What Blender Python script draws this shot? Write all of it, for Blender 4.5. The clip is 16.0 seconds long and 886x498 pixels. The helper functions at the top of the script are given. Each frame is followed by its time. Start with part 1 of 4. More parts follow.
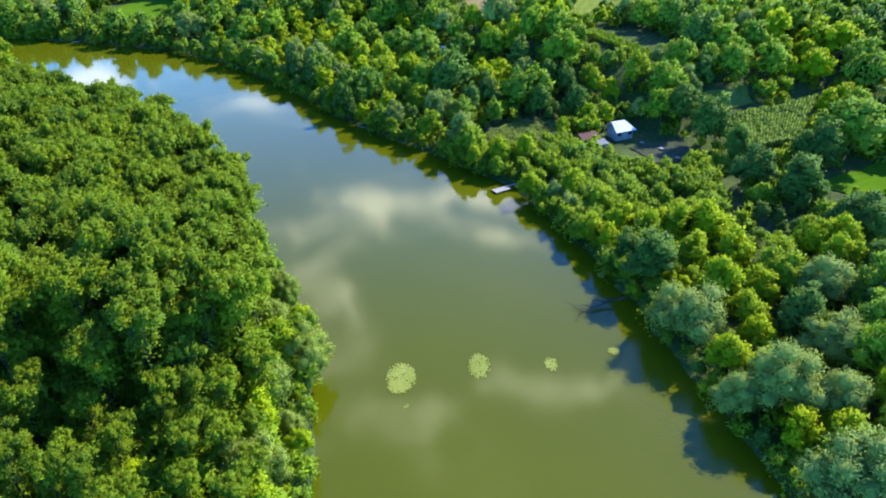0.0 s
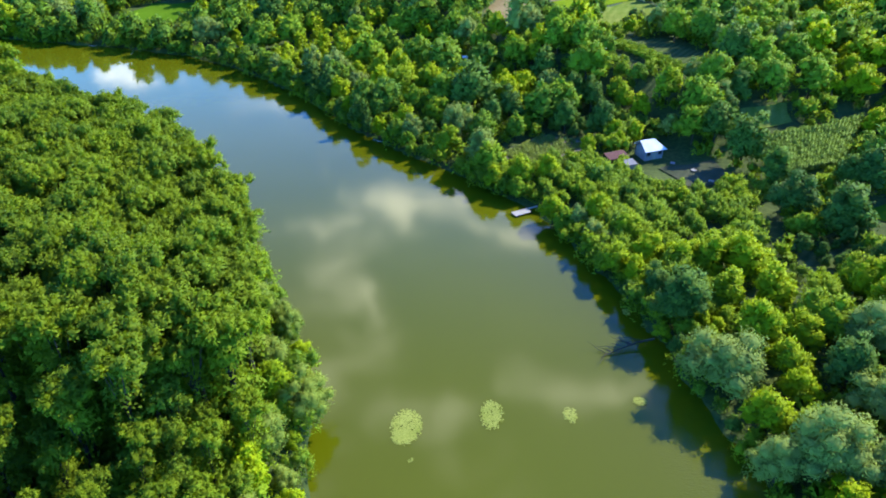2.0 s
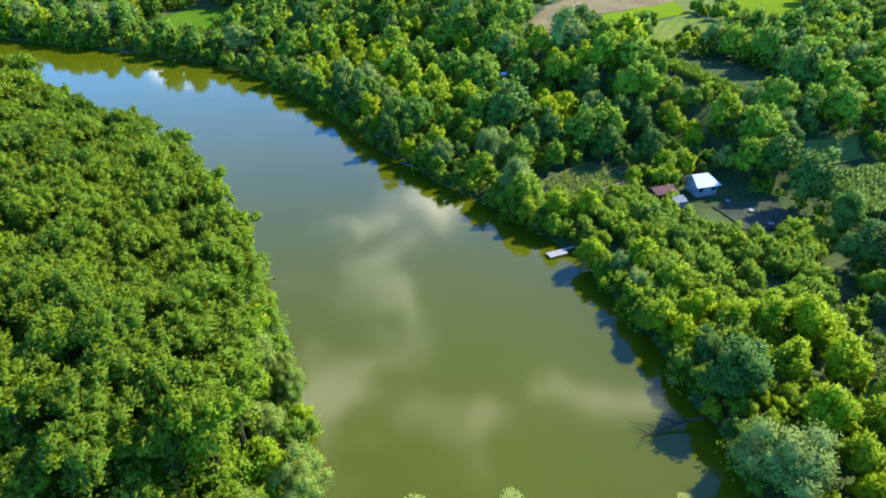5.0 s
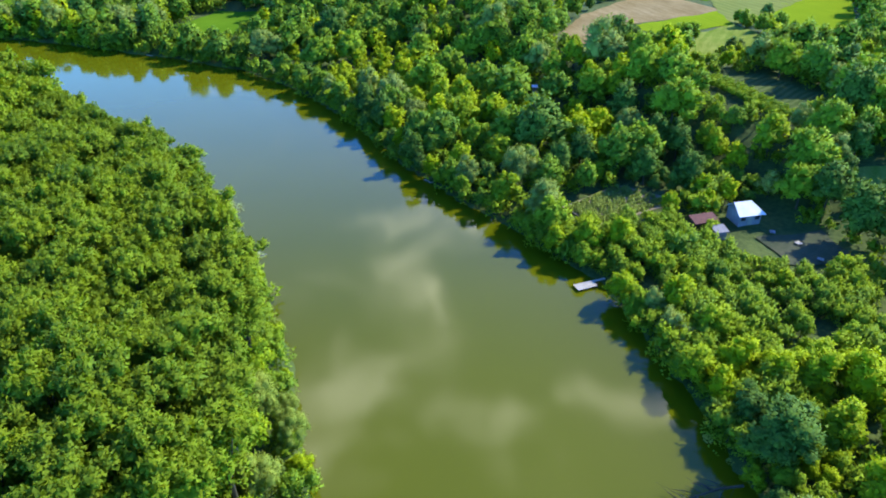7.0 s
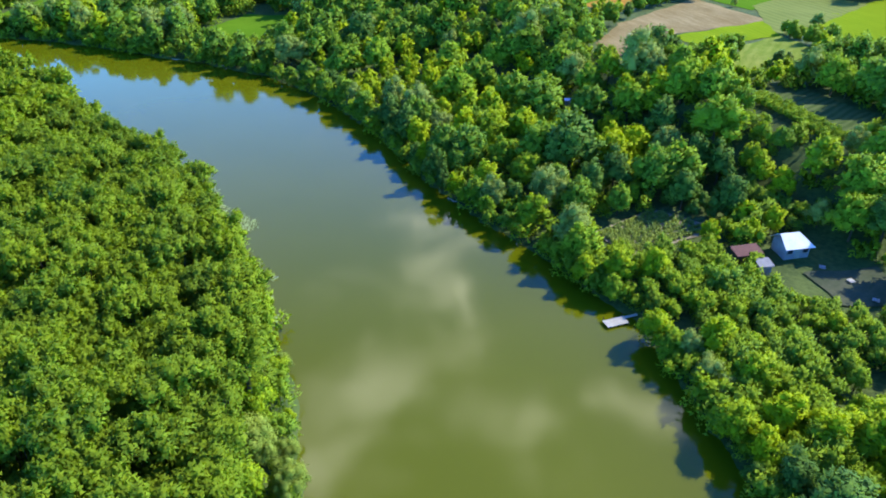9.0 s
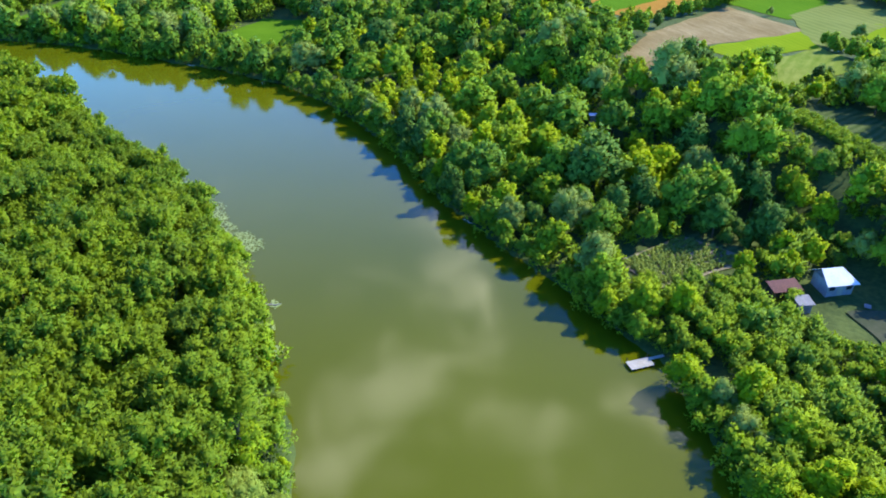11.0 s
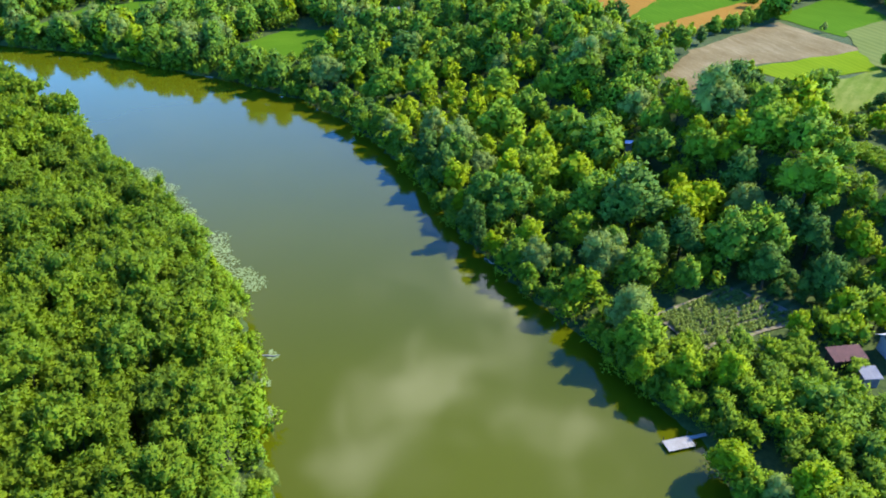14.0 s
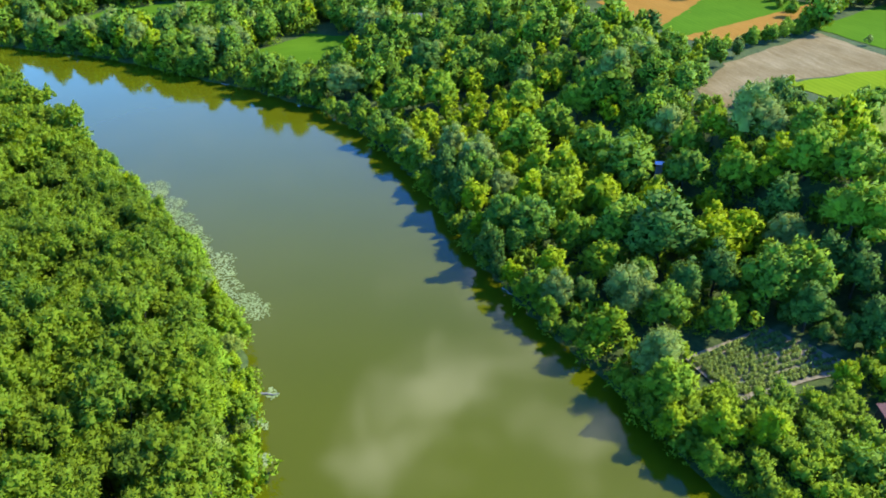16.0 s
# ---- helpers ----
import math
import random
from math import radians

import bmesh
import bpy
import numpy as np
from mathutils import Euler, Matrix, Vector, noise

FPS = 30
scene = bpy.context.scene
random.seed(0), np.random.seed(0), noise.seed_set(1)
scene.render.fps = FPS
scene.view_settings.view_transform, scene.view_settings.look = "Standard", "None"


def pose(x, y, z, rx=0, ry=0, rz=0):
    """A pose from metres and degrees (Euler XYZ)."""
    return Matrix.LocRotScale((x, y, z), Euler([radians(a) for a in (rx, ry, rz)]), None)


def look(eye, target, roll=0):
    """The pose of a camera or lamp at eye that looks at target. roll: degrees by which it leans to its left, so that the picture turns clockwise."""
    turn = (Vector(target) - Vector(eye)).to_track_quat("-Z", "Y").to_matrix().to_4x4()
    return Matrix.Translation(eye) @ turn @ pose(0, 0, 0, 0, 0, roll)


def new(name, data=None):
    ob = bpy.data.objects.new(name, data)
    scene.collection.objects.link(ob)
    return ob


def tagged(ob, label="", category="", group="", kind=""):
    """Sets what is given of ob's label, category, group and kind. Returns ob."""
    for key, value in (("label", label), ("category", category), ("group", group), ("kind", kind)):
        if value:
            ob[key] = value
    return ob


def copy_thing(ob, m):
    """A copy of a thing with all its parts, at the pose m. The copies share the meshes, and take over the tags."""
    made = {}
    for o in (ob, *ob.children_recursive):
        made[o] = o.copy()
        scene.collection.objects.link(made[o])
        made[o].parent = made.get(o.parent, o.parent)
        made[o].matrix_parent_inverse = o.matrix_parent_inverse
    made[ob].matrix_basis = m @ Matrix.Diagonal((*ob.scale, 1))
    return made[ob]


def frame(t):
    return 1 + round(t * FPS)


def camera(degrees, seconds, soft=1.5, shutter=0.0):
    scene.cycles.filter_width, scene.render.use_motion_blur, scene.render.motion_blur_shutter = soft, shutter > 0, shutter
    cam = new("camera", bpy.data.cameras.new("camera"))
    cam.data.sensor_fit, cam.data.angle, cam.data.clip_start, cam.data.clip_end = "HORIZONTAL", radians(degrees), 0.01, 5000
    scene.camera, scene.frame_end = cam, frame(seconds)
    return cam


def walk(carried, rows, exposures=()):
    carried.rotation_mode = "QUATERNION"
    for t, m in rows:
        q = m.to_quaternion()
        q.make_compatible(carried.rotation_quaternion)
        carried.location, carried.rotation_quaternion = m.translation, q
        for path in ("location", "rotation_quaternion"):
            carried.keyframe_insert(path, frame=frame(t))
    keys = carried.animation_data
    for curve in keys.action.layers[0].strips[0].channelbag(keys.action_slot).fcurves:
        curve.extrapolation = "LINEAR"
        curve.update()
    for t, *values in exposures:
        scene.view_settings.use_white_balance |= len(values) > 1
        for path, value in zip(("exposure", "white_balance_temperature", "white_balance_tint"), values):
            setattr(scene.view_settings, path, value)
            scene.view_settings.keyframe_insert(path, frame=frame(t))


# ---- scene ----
cam = camera(65.6, 16.0, soft=1.85)
METRES, EYE, TILT, LEAN, TURN = 54.0, 50.0, -32.0, 0.0, 0.0
ROWS = [
    (0.0, 0.0, 0.0, 0.0, -0.0, 0.0, 0.0),
    (0.5, 0.0047, 0.0262, 0.0166, 0.46, 0.0, -0.28),
    (1.0, 0.0092, 0.0545, 0.0348, 0.94, -0.0, -0.58),
    (1.5, 0.0136, 0.0802, 0.0515, 1.38, -0.01, -0.86),
    (2.0, 0.0179, 0.1083, 0.0695, 1.86, -0.02, -1.16),
    (2.5, 0.0218, 0.1339, 0.0861, 2.37, -0.03, -1.47),
    (3.0, 0.0253, 0.1619, 0.1041, 2.89, -0.05, -1.81),
    (3.5, 0.0288, 0.1873, 0.1208, 3.38, -0.07, -2.13),
    (4.0, 0.0321, 0.2151, 0.1382, 3.94, -0.06, -2.46),
    (6.5, 0.0432, 0.3445, 0.2239, 6.86, -0.23, -4.28),
    (7.0, 0.0444, 0.3716, 0.2408, 7.52, -0.27, -4.67),
    (7.5, 0.045, 0.3967, 0.2565, 8.12, -0.31, -5.02),
    (8.0, 0.0455, 0.4236, 0.2739, 8.78, -0.37, -5.41),
    (8.5, 0.0453, 0.4487, 0.2891, 9.36, -0.42, -5.75),
    (9.0, 0.0451, 0.4758, 0.3057, 10.01, -0.49, -6.13),
    (11.5, 0.0366, 0.6045, 0.3869, 12.2, -0.68, -7.37),
    (12.0, 0.0339, 0.6314, 0.4039, 12.54, -0.7, -7.53),
    (12.5, 0.0304, 0.6563, 0.4201, 12.84, -0.73, -7.7),
    (13.0, 0.0263, 0.6825, 0.4381, 13.25, -0.78, -7.96),
    (13.5, 0.0224, 0.707, 0.4541, 13.75, -0.82, -8.23),
    (14.0, 0.0188, 0.734, 0.4711, 14.3, -0.87, -8.53),
    (14.5, 0.0141, 0.7585, 0.4871, 14.72, -0.93, -8.78),
    (15.0, 0.0093, 0.7849, 0.5045, 15.16, -1.0, -9.03),
    (15.5, 0.0042, 0.8099, 0.52, 15.63, -1.05, -9.29),
    (16.0, -0.0013, 0.8368, 0.5374, 16.21, -1.15, -9.63),
]
walk(cam, [(t, pose(0, 0, EYE, TILT, LEAN, TURN) @ pose(METRES * x, METRES * y, METRES * z, 90 + pitch, roll, yaw)) for t, x, y, z, yaw, pitch, roll in ROWS])

# ---- world, sun and exposure ----
SUN_AZIMUTH, SUN_HEIGHT = 52.0, 41.0  # degrees to the right of the y axis, and above the horizon
scene.view_settings.exposure = 0.96


class Nodes:
    """Short ways to add and link shader nodes in one tree."""

    def __init__(self, tree):
        self.tree = tree
        tree.nodes.clear()

    def add(self, kind, inputs=(), **settings):
        node = self.tree.nodes.new(kind)
        for key, value in settings.items():
            setattr(node, key, value)
        for key, value in dict(inputs).items():
            self.feed(node, key, value)
        return node

    def feed(self, node, key, value):
        if isinstance(value, bpy.types.NodeSocket):
            self.tree.links.new(value, node.inputs[key])
        else:
            node.inputs[key].default_value = value

    def math(self, op, a, b=0.0, c=0.0):
        return self.add("ShaderNodeMath", {0: a, 1: b, 2: c}, operation=op).outputs[0]

    def vec(self, op, a, b=(0, 0, 0)):
        node = self.add("ShaderNodeVectorMath", {0: a, 1: b}, operation=op)
        return node.outputs["Value"] if op in ("LENGTH", "DOT_PRODUCT") else node.outputs[0]

    def noise(self, where, scale, detail=3.0, rough=0.55):
        return self.add("ShaderNodeTexNoise", {"Vector": where, "Scale": scale, "Detail": detail, "Roughness": rough}).outputs[0]

    def ramp(self, value, low, high, to_low=0.0, to_high=1.0):
        node = self.add("ShaderNodeMapRange", {0: value, 1: low, 2: high, 3: to_low, 4: to_high})
        node.interpolation_type = "SMOOTHSTEP"
        return node.outputs[0]

    def mix(self, factor, a, b, blend="MIX"):
        node = self.add("ShaderNodeMix", data_type="RGBA", blend_type=blend)
        for key, value in ((0, factor), (6, a), (7, b)):
            if not isinstance(value, (bpy.types.NodeSocket, float, int)):
                value = (*value, 1.0) if len(value) == 3 else value
            self.feed(node, key, value)
        return node.outputs[2]


def sky_world():
    """A blue summer sky with broken white clouds, which the river mirrors."""
    world = bpy.data.worlds.new("summer_sky")
    world.use_nodes = True
    n = Nodes(world.node_tree)
    sky = n.add("ShaderNodeTexSky", sky_type="NISHITA", sun_disc=False, sun_elevation=radians(SUN_HEIGHT), sun_rotation=radians(SUN_AZIMUTH), dust_density=0.4, ozone_density=2.5)
    way = n.add("ShaderNodeTexCoord").outputs["Generated"]
    split = n.add("ShaderNodeSeparateXYZ", {0: way})
    up = n.math("MAXIMUM", split.outputs[2], 0.06)
    flat = n.add("ShaderNodeCombineXYZ", {0: n.math("DIVIDE", split.outputs[0], up), 1: n.math("DIVIDE", split.outputs[1], up), 2: 0.0}).outputs[0]
    haze = n.ramp(split.outputs[2], 0.12, 0.7, 1.3, 0.38)
    drift = n.add("ShaderNodeTexNoise", {"Vector": flat, "Scale": 2.6, "Detail": 3.0}).outputs[1]
    bent = n.vec("ADD", flat, n.vec("MULTIPLY", n.vec("SUBTRACT", drift, (0.5, 0.5, 0.5)), (0.7, 0.7, 0)))
    mass = None
    for u, v, ru, rv, dense in CLOUDS:
        away = n.vec("LENGTH", n.vec("MULTIPLY", n.vec("SUBTRACT", bent, (u, v, 0)), (1 / ru, 1 / rv, 0)))
        blob = n.ramp(away, 0.0, 1.0, dense, 0.0)
        mass = blob if mass is None else n.math("MAXIMUM", mass, blob)
    wisps = n.noise(n.vec("ADD", n.vec("MULTIPLY", bent, (1.35, 0.75, 0)), (3.7, 1.3, 0)), 4.6, 7.0, 0.62)
    cover = n.ramp(n.math("ADD", mass, n.math("MULTIPLY", n.math("SUBTRACT", wisps, 0.5), 3.0)), 0.32, 1.6)
    hue = n.mix(n.ramp(split.outputs[2], 0.2, 0.62), (0.37, 1.0, 1.52), (0.30, 0.92, 2.5))
    tint = n.mix(1.0, sky.outputs[0], hue, "MULTIPLY")
    tint = n.mix(1.0, tint, n.add("ShaderNodeCombineColor", {0: haze, 1: haze, 2: haze}).outputs[0], "MULTIPLY")
    blue = n.add("ShaderNodeBackground", {"Color": tint, "Strength": 0.235})
    white = n.add("ShaderNodeBackground", {"Color": (1.0, 0.98, 0.93, 1), "Strength": 4.2})
    both = n.add("ShaderNodeMixShader", {0: cover, 1: blue.outputs[0], 2: white.outputs[0]})
    n.add("ShaderNodeOutputWorld", {0: both.outputs[0]})
    scene.world = world


# east, north, their half widths (all over the height) and density of each cloud
CLOUDS = [
    (-0.14, 1.80, 0.46, 0.34, 1.15), (0.10, 1.95, 0.40, 0.22, 1.05), (0.12, 1.66, 0.30, 0.18, 0.95), (-0.32, 1.50, 0.24, 0.46, 0.95), (-0.50, 1.72, 0.22, 0.2, 0.9),
    (-0.30, 1.10, 0.26, 0.5, 0.92), (-0.36, 0.84, 0.26, 0.34, 0.9), (-0.10, 0.92, 0.36, 0.34, 0.9), (0.24, 1.12, 0.36, 0.13, 1.0),
    (-0.80, 2.68, 0.4, 0.26, 0.85), (-1.5, 3.1, 0.45, 0.36, 0.9),
]
sky_world()

sun_from = Vector((math.sin(radians(SUN_AZIMUTH)) * math.cos(radians(SUN_HEIGHT)), math.cos(radians(SUN_AZIMUTH)) * math.cos(radians(SUN_HEIGHT)), math.sin(radians(SUN_HEIGHT))))
lamp = bpy.data.lights.new("sun", "SUN")
lamp.energy, lamp.angle, lamp.color = 4.3, radians(0.53), (1.0, 0.945, 0.84)
new("sun", lamp).matrix_world = look(sun_from * 300, (0, 0, 0))

# ---- materials ----


def material(name):
    mat = bpy.data.materials.new(name)
    mat.use_nodes = True
    return mat, Nodes(mat.node_tree)


def finish(n, shader, bump=None, strength=0.3, distance=0.1):
    """Links the shader to the output, with a bump if a height is given."""
    if bump is not None:
        normal = n.add("ShaderNodeBump", {"Strength": strength, "Distance": distance, "Height": bump}).outputs[0]
        n.feed(shader, "Normal", normal)
    n.add("ShaderNodeOutputMaterial", {0: shader.outputs[0]})


def leaf_material(name, dark, light, through_light=0.35, rough=0.7):
    """Leaves: their green varies from tree to tree, from leaf to leaf and in patches of the crown; some light comes through."""
    mat, n = material(name)
    where = n.add("ShaderNodeNewGeometry")
    tree = n.add("ShaderNodeObjectInfo").outputs["Random"]
    patch = n.noise(where.outputs["Position"], 0.55, 3.0)
    wide = n.noise(where.outputs["Position"], 0.06, 2.0)
    leaf = where.outputs["Random Per Island"]
    k = n.math("ADD", n.math("MULTIPLY", tree, 0.3), n.math("ADD", n.math("MULTIPLY", leaf, 0.3), n.math("MULTIPLY", n.math("ADD", patch, wide), 0.4)))
    colour = n.mix(n.ramp(k, 0.2, 0.9), dark, light)
    body = n.add("ShaderNodeBsdfPrincipled", {"Base Color": colour, "Roughness": rough, "Specular IOR Level": 0.09})
    glow = n.add("ShaderNodeBsdfTranslucent", {"Color": n.mix(1.0, colour, (1.25, 1.3, 0.6), "MULTIPLY")})
    both = n.add("ShaderNodeMixShader", {0: through_light, 1: body.outputs[0], 2: glow.outputs[0]})
    n.add("ShaderNodeOutputMaterial", {0: both.outputs[0]})
    return mat


def plain_material(name, dark, light, scale=1.0, rough=0.8, metal=0.0, bump=0.3, distance=0.05):
    """A surface with grain and larger stains."""
    mat, n = material(name)
    where = n.add("ShaderNodeNewGeometry").outputs["Position"]
    fine, wide = n.noise(where, 6.0 * scale, 5.0), n.noise(where, 0.7 * scale, 3.0)
    k = n.math("ADD", n.math("MULTIPLY", fine, 0.5), n.math("MULTIPLY", wide, 0.5))
    colour = n.mix(n.ramp(k, 0.3, 0.7), dark, light)
    body = n.add("ShaderNodeBsdfPrincipled", {"Base Color": colour, "Roughness": rough, "Metallic": metal, "Specular IOR Level": 0.2})
    finish(n, body, fine, bump, distance)
    return mat


def field_material(name, dark, light, angle, spacing, furrow=0.5, patchy=0.06):
    """Farmland with rows across it at a true spacing, patches and clods."""
    mat, n = material(name)
    where = n.add("ShaderNodeNewGeometry").outputs["Position"]
    turned = n.add("ShaderNodeVectorRotate", {"Vector": where, "Angle": radians(angle)}, rotation_type="Z_AXIS").outputs[0]
    bent = n.vec("ADD", turned, n.vec("MULTIPLY", n.add("ShaderNodeTexNoise", {"Vector": where, "Scale": 0.15}).outputs[1], (1.5, 1.5, 0)))
    rows = n.add("ShaderNodeTexWave", {"Vector": bent, "Scale": 0.314 / spacing, "Distortion": 0.6, "Detail": 2.0}).outputs[1]
    streak = n.noise(n.vec("MULTIPLY", bent, (1.2, 0.12, 1)), 0.9, 5.0, 0.65)
    wide, fine = n.noise(where, patchy, 3.0), n.noise(where, 2.5, 5.0)
    k = n.math("ADD", n.math("MULTIPLY", rows, furrow * 0.4), n.math("ADD", n.math("MULTIPLY", n.math("ADD", wide, streak), 0.35), n.math("MULTIPLY", fine, 0.25)))
    colour = n.mix(n.ramp(k, 0.3, 0.85), dark, light)
    body = n.add("ShaderNodeBsdfPrincipled", {"Base Color": colour, "Roughness": 1.0, "Specular IOR Level": 0.0})
    finish(n, body, n.math("ADD", n.math("MULTIPLY", rows, furrow), fine), 0.35, 0.12)
    return mat


def water_material():
    """Murky olive river water: it scatters light in its upper layer and mirrors the sky; breeze roughens it in patches."""
    mat, n = material("river_water")
    where = n.add("ShaderNodeNewGeometry").outputs["Position"]
    silt = n.noise(where, 0.02, 3.0)
    colour = n.mix(n.ramp(silt, 0.3, 0.7), (0.074, 0.086, 0.0015), (0.088, 0.098, 0.003))
    ripple = n.noise(n.vec("MULTIPLY", where, (1.0, 2.2, 1.0)), 2.2, 3.0, 0.5)
    breeze = n.ramp(n.noise(where, 0.045, 2.0), 0.5, 0.68, 0.0, 1.6)
    gust = n.vec("LENGTH", n.vec("MULTIPLY", n.vec("SUBTRACT", where, (24.0, 50.0, 0.0)), (0.16, 0.06, 0.0)))
    breeze = n.math("ADD", breeze, n.ramp(gust, 0.35, 1.0, 7.0, 0.0))
    body = n.add("ShaderNodeBsdfPrincipled", {"Base Color": colour, "Roughness": 0.06, "IOR": 1.333, "Specular IOR Level": 0.5})
    finish(n, body, n.math("MULTIPLY", ripple, n.math("ADD", 0.25, breeze)), 0.2, 0.02)
    return mat


LEAF = {
    "plantation": leaf_material("plantation_leaves", (0.085, 0.16, 0.018), (0.196, 0.274, 0.012), 0.36),
    "willow": leaf_material("willow_leaves", (0.125, 0.19, 0.04), (0.25, 0.325, 0.058), 0.2),
    "sallow": leaf_material("sallow_leaves", (0.13, 0.195, 0.028), (0.26, 0.325, 0.045), 0.26),
    "broad": leaf_material("broad_leaves", (0.07, 0.174, 0.03), (0.22, 0.342, 0.015), 0.25),
    "dark": leaf_material("dark_leaves", (0.038, 0.10, 0.024), (0.11, 0.205, 0.024), 0.2),
    "lime": leaf_material("lime_leaves", (0.14, 0.24, 0.018), (0.325, 0.415, 0.005), 0.3),
    "shrub": leaf_material("shrub_leaves", (0.09, 0.195, 0.028), (0.232, 0.335, 0.012), 0.3),
    "crop": leaf_material("crop_leaves", (0.145, 0.22, 0.042), (0.28, 0.355, 0.075), 0.3),
    "maize": leaf_material("maize_leaves", (0.095, 0.195, 0.034), (0.19, 0.30, 0.05), 0.3),
    "lily": leaf_material("lily_pads", (0.17, 0.22, 0.02), (0.34, 0.37, 0.07), 0.1, 0.5),
    "reed": leaf_material("pale_shore_plants", (0.19, 0.265, 0.075), (0.33, 0.40, 0.15), 0.2),
}
BARK = plain_material("bark", (0.030, 0.030, 0.019), (0.078, 0.068, 0.042), 1.5, 0.9)
WATER = water_material()
SOIL = plain_material("meadow_soil", (0.03, 0.055, 0.012), (0.085, 0.12, 0.026), 0.25, 0.95, 0.0, 0.6, 0.2)
FIELD = {
    "plough": field_material("ploughed_field", (0.165, 0.12, 0.048), (0.40, 0.325, 0.165), -32, 3.4, 0.04, 0.1),
    "stubble": field_material("ripe_field", (0.27, 0.14, 0.025), (0.37, 0.20, 0.04), -32, 1.2, 0.3),
    "green": field_material("green_field", (0.058, 0.14, 0.010), (0.10, 0.195, 0.014), -32, 1.4, 0.3),
    "yellow_green": field_material("yellow_green_field", (0.13, 0.205, 0.010), (0.19, 0.255, 0.014), -32, 1.4, 0.3),
    "grey_green": field_material("mown_field", (0.12, 0.15, 0.035), (0.19, 0.22, 0.06), -32, 2.2, 0.4),
    "meadow": field_material("meadow_grass", (0.10, 0.16, 0.018), (0.27, 0.29, 0.07), 20, 2.0, 0.15, 0.16),
    "grass": field_material("lush_grass", (0.065, 0.15, 0.008), (0.115, 0.215, 0.014), 60, 1.5, 0.15),
    "earth": field_material("bare_earth", (0.17, 0.15, 0.085), (0.32, 0.275, 0.17), -40, 1.05, 0.4),
    "maize": field_material("maize_ground", (0.06, 0.11, 0.02), (0.12, 0.18, 0.035), 45, 0.9, 0.4),
    # The yard's earth is coloured dark to stand in for the trees' shade.
    "trodden": field_material("shade_toned_earth", (0.05, 0.066, 0.034), (0.115, 0.115, 0.07), 40, 1.3, 0.1, 0.3),
    "weeds": field_material("weedy_plot", (0.045, 0.075, 0.02), (0.11, 0.14, 0.05), 40, 1.3, 0.5),
}
SHEET = plain_material("white_sheet_roof", (0.60, 0.60, 0.60), (0.80, 0.79, 0.77), 1.0, 0.8, 0.0, 0.1)
WALL = plain_material("hut_plaster", (0.22, 0.225, 0.235), (0.33, 0.335, 0.34), 1.0, 0.85)
RUST = plain_material("red_roofing", (0.075, 0.03, 0.026), (0.14, 0.055, 0.045), 1.2, 0.7)
PLANK = plain_material("weathered_plank", (0.27, 0.255, 0.205), (0.43, 0.405, 0.34), 2.0, 0.8)
# Near-black surface of the hut's window boxes and the float drums.
DARK = plain_material("near_black", (0.012, 0.014, 0.016), (0.03, 0.03, 0.035), 2.0, 0.4)
GREY = plain_material("grey_sheet", (0.13, 0.135, 0.14), (0.22, 0.225, 0.23), 1.5, 0.6)

# ---- the lie of the land ----
LEFT_BANK = [(-3, -60), (-6, 0), (-9, 22), (-11, 40), (-12.5, 50), (-14, 60), (-18, 69), (-24, 81), (-30, 89), (-35, 97), (-42, 105), (-50, 112), (-70, 127), (-92, 139), (-116, 148), (-150, 153), (-230, 158), (-400, 165)]
RIGHT_BANK = [
    (29, -60), (30, 0), (30.5, 22), (29.5, 40), (27.2, 50), (25, 58), (23, 66), (21, 74), (19, 80), (16.5, 86), (13.5, 93), (11, 98.5), (5, 104), (0, 109), (-6, 114.5), (-12, 120), (-19, 127),
    (-26, 135), (-36, 148), (-46, 158), (-58, 168), (-70, 175), (-88, 181), (-112, 186), (-136, 191), (-166, 191), (-240, 200), (-400, 215),
]
RIVER = np.array(LEFT_BANK + RIGHT_BANK[::-1], float)


def river_distance(x, y):
    """Metres to the nearest bank, negative on the water."""
    x, y = np.asarray(x, float), np.asarray(y, float)
    best, inside = np.full(x.shape, 1e9), np.zeros(x.shape, bool)
    for (ax, ay), (bx, by) in zip(RIVER, np.roll(RIVER, -1, 0)):
        dx, dy = bx - ax, by - ay
        k = np.clip(((x - ax) * dx + (y - ay) * dy) / (dx * dx + dy * dy), 0, 1)
        best = np.minimum(best, np.hypot(x - ax - k * dx, y - ay - k * dy))
        inside ^= ((ay > y) != (by > y)) & (x < (bx - ax) * (y - ay) / (by - ay if by != ay else 1e-9) + ax)
    return np.where(inside, -best, best)


def ease(a, b, v):
    k = np.clip((v - a) / (b - a), 0, 1)
    return k * k * (3 - 2 * k)


def ground_height(x, y):
    x, y = np.asarray(x, float), np.asarray(y, float)
    d = river_distance(x, y)
    bank = np.where(d < 0, np.maximum(d * 0.5, -1.6), 1.1 * ease(0, 5, d) + 0.6 * ease(8, 30, d))
    hill = 8.2 * ease(28, 48, d) * ease(100, 145, y) * (0.2 + 0.8 * ease(-75, -25, x))
    return bank + hill


def hummocks(x, y):
    return 0.12 * np.sin(x * 0.31 + 1.7 * np.sin(y * 0.23)) * np.sin(y * 0.37 + 1.3 * np.sin(x * 0.19))


SEGMENTS = [(*a, b[0] - a[0], b[1] - a[1]) for a, b in zip(RIVER.tolist(), np.roll(RIVER, -1, 0).tolist())]


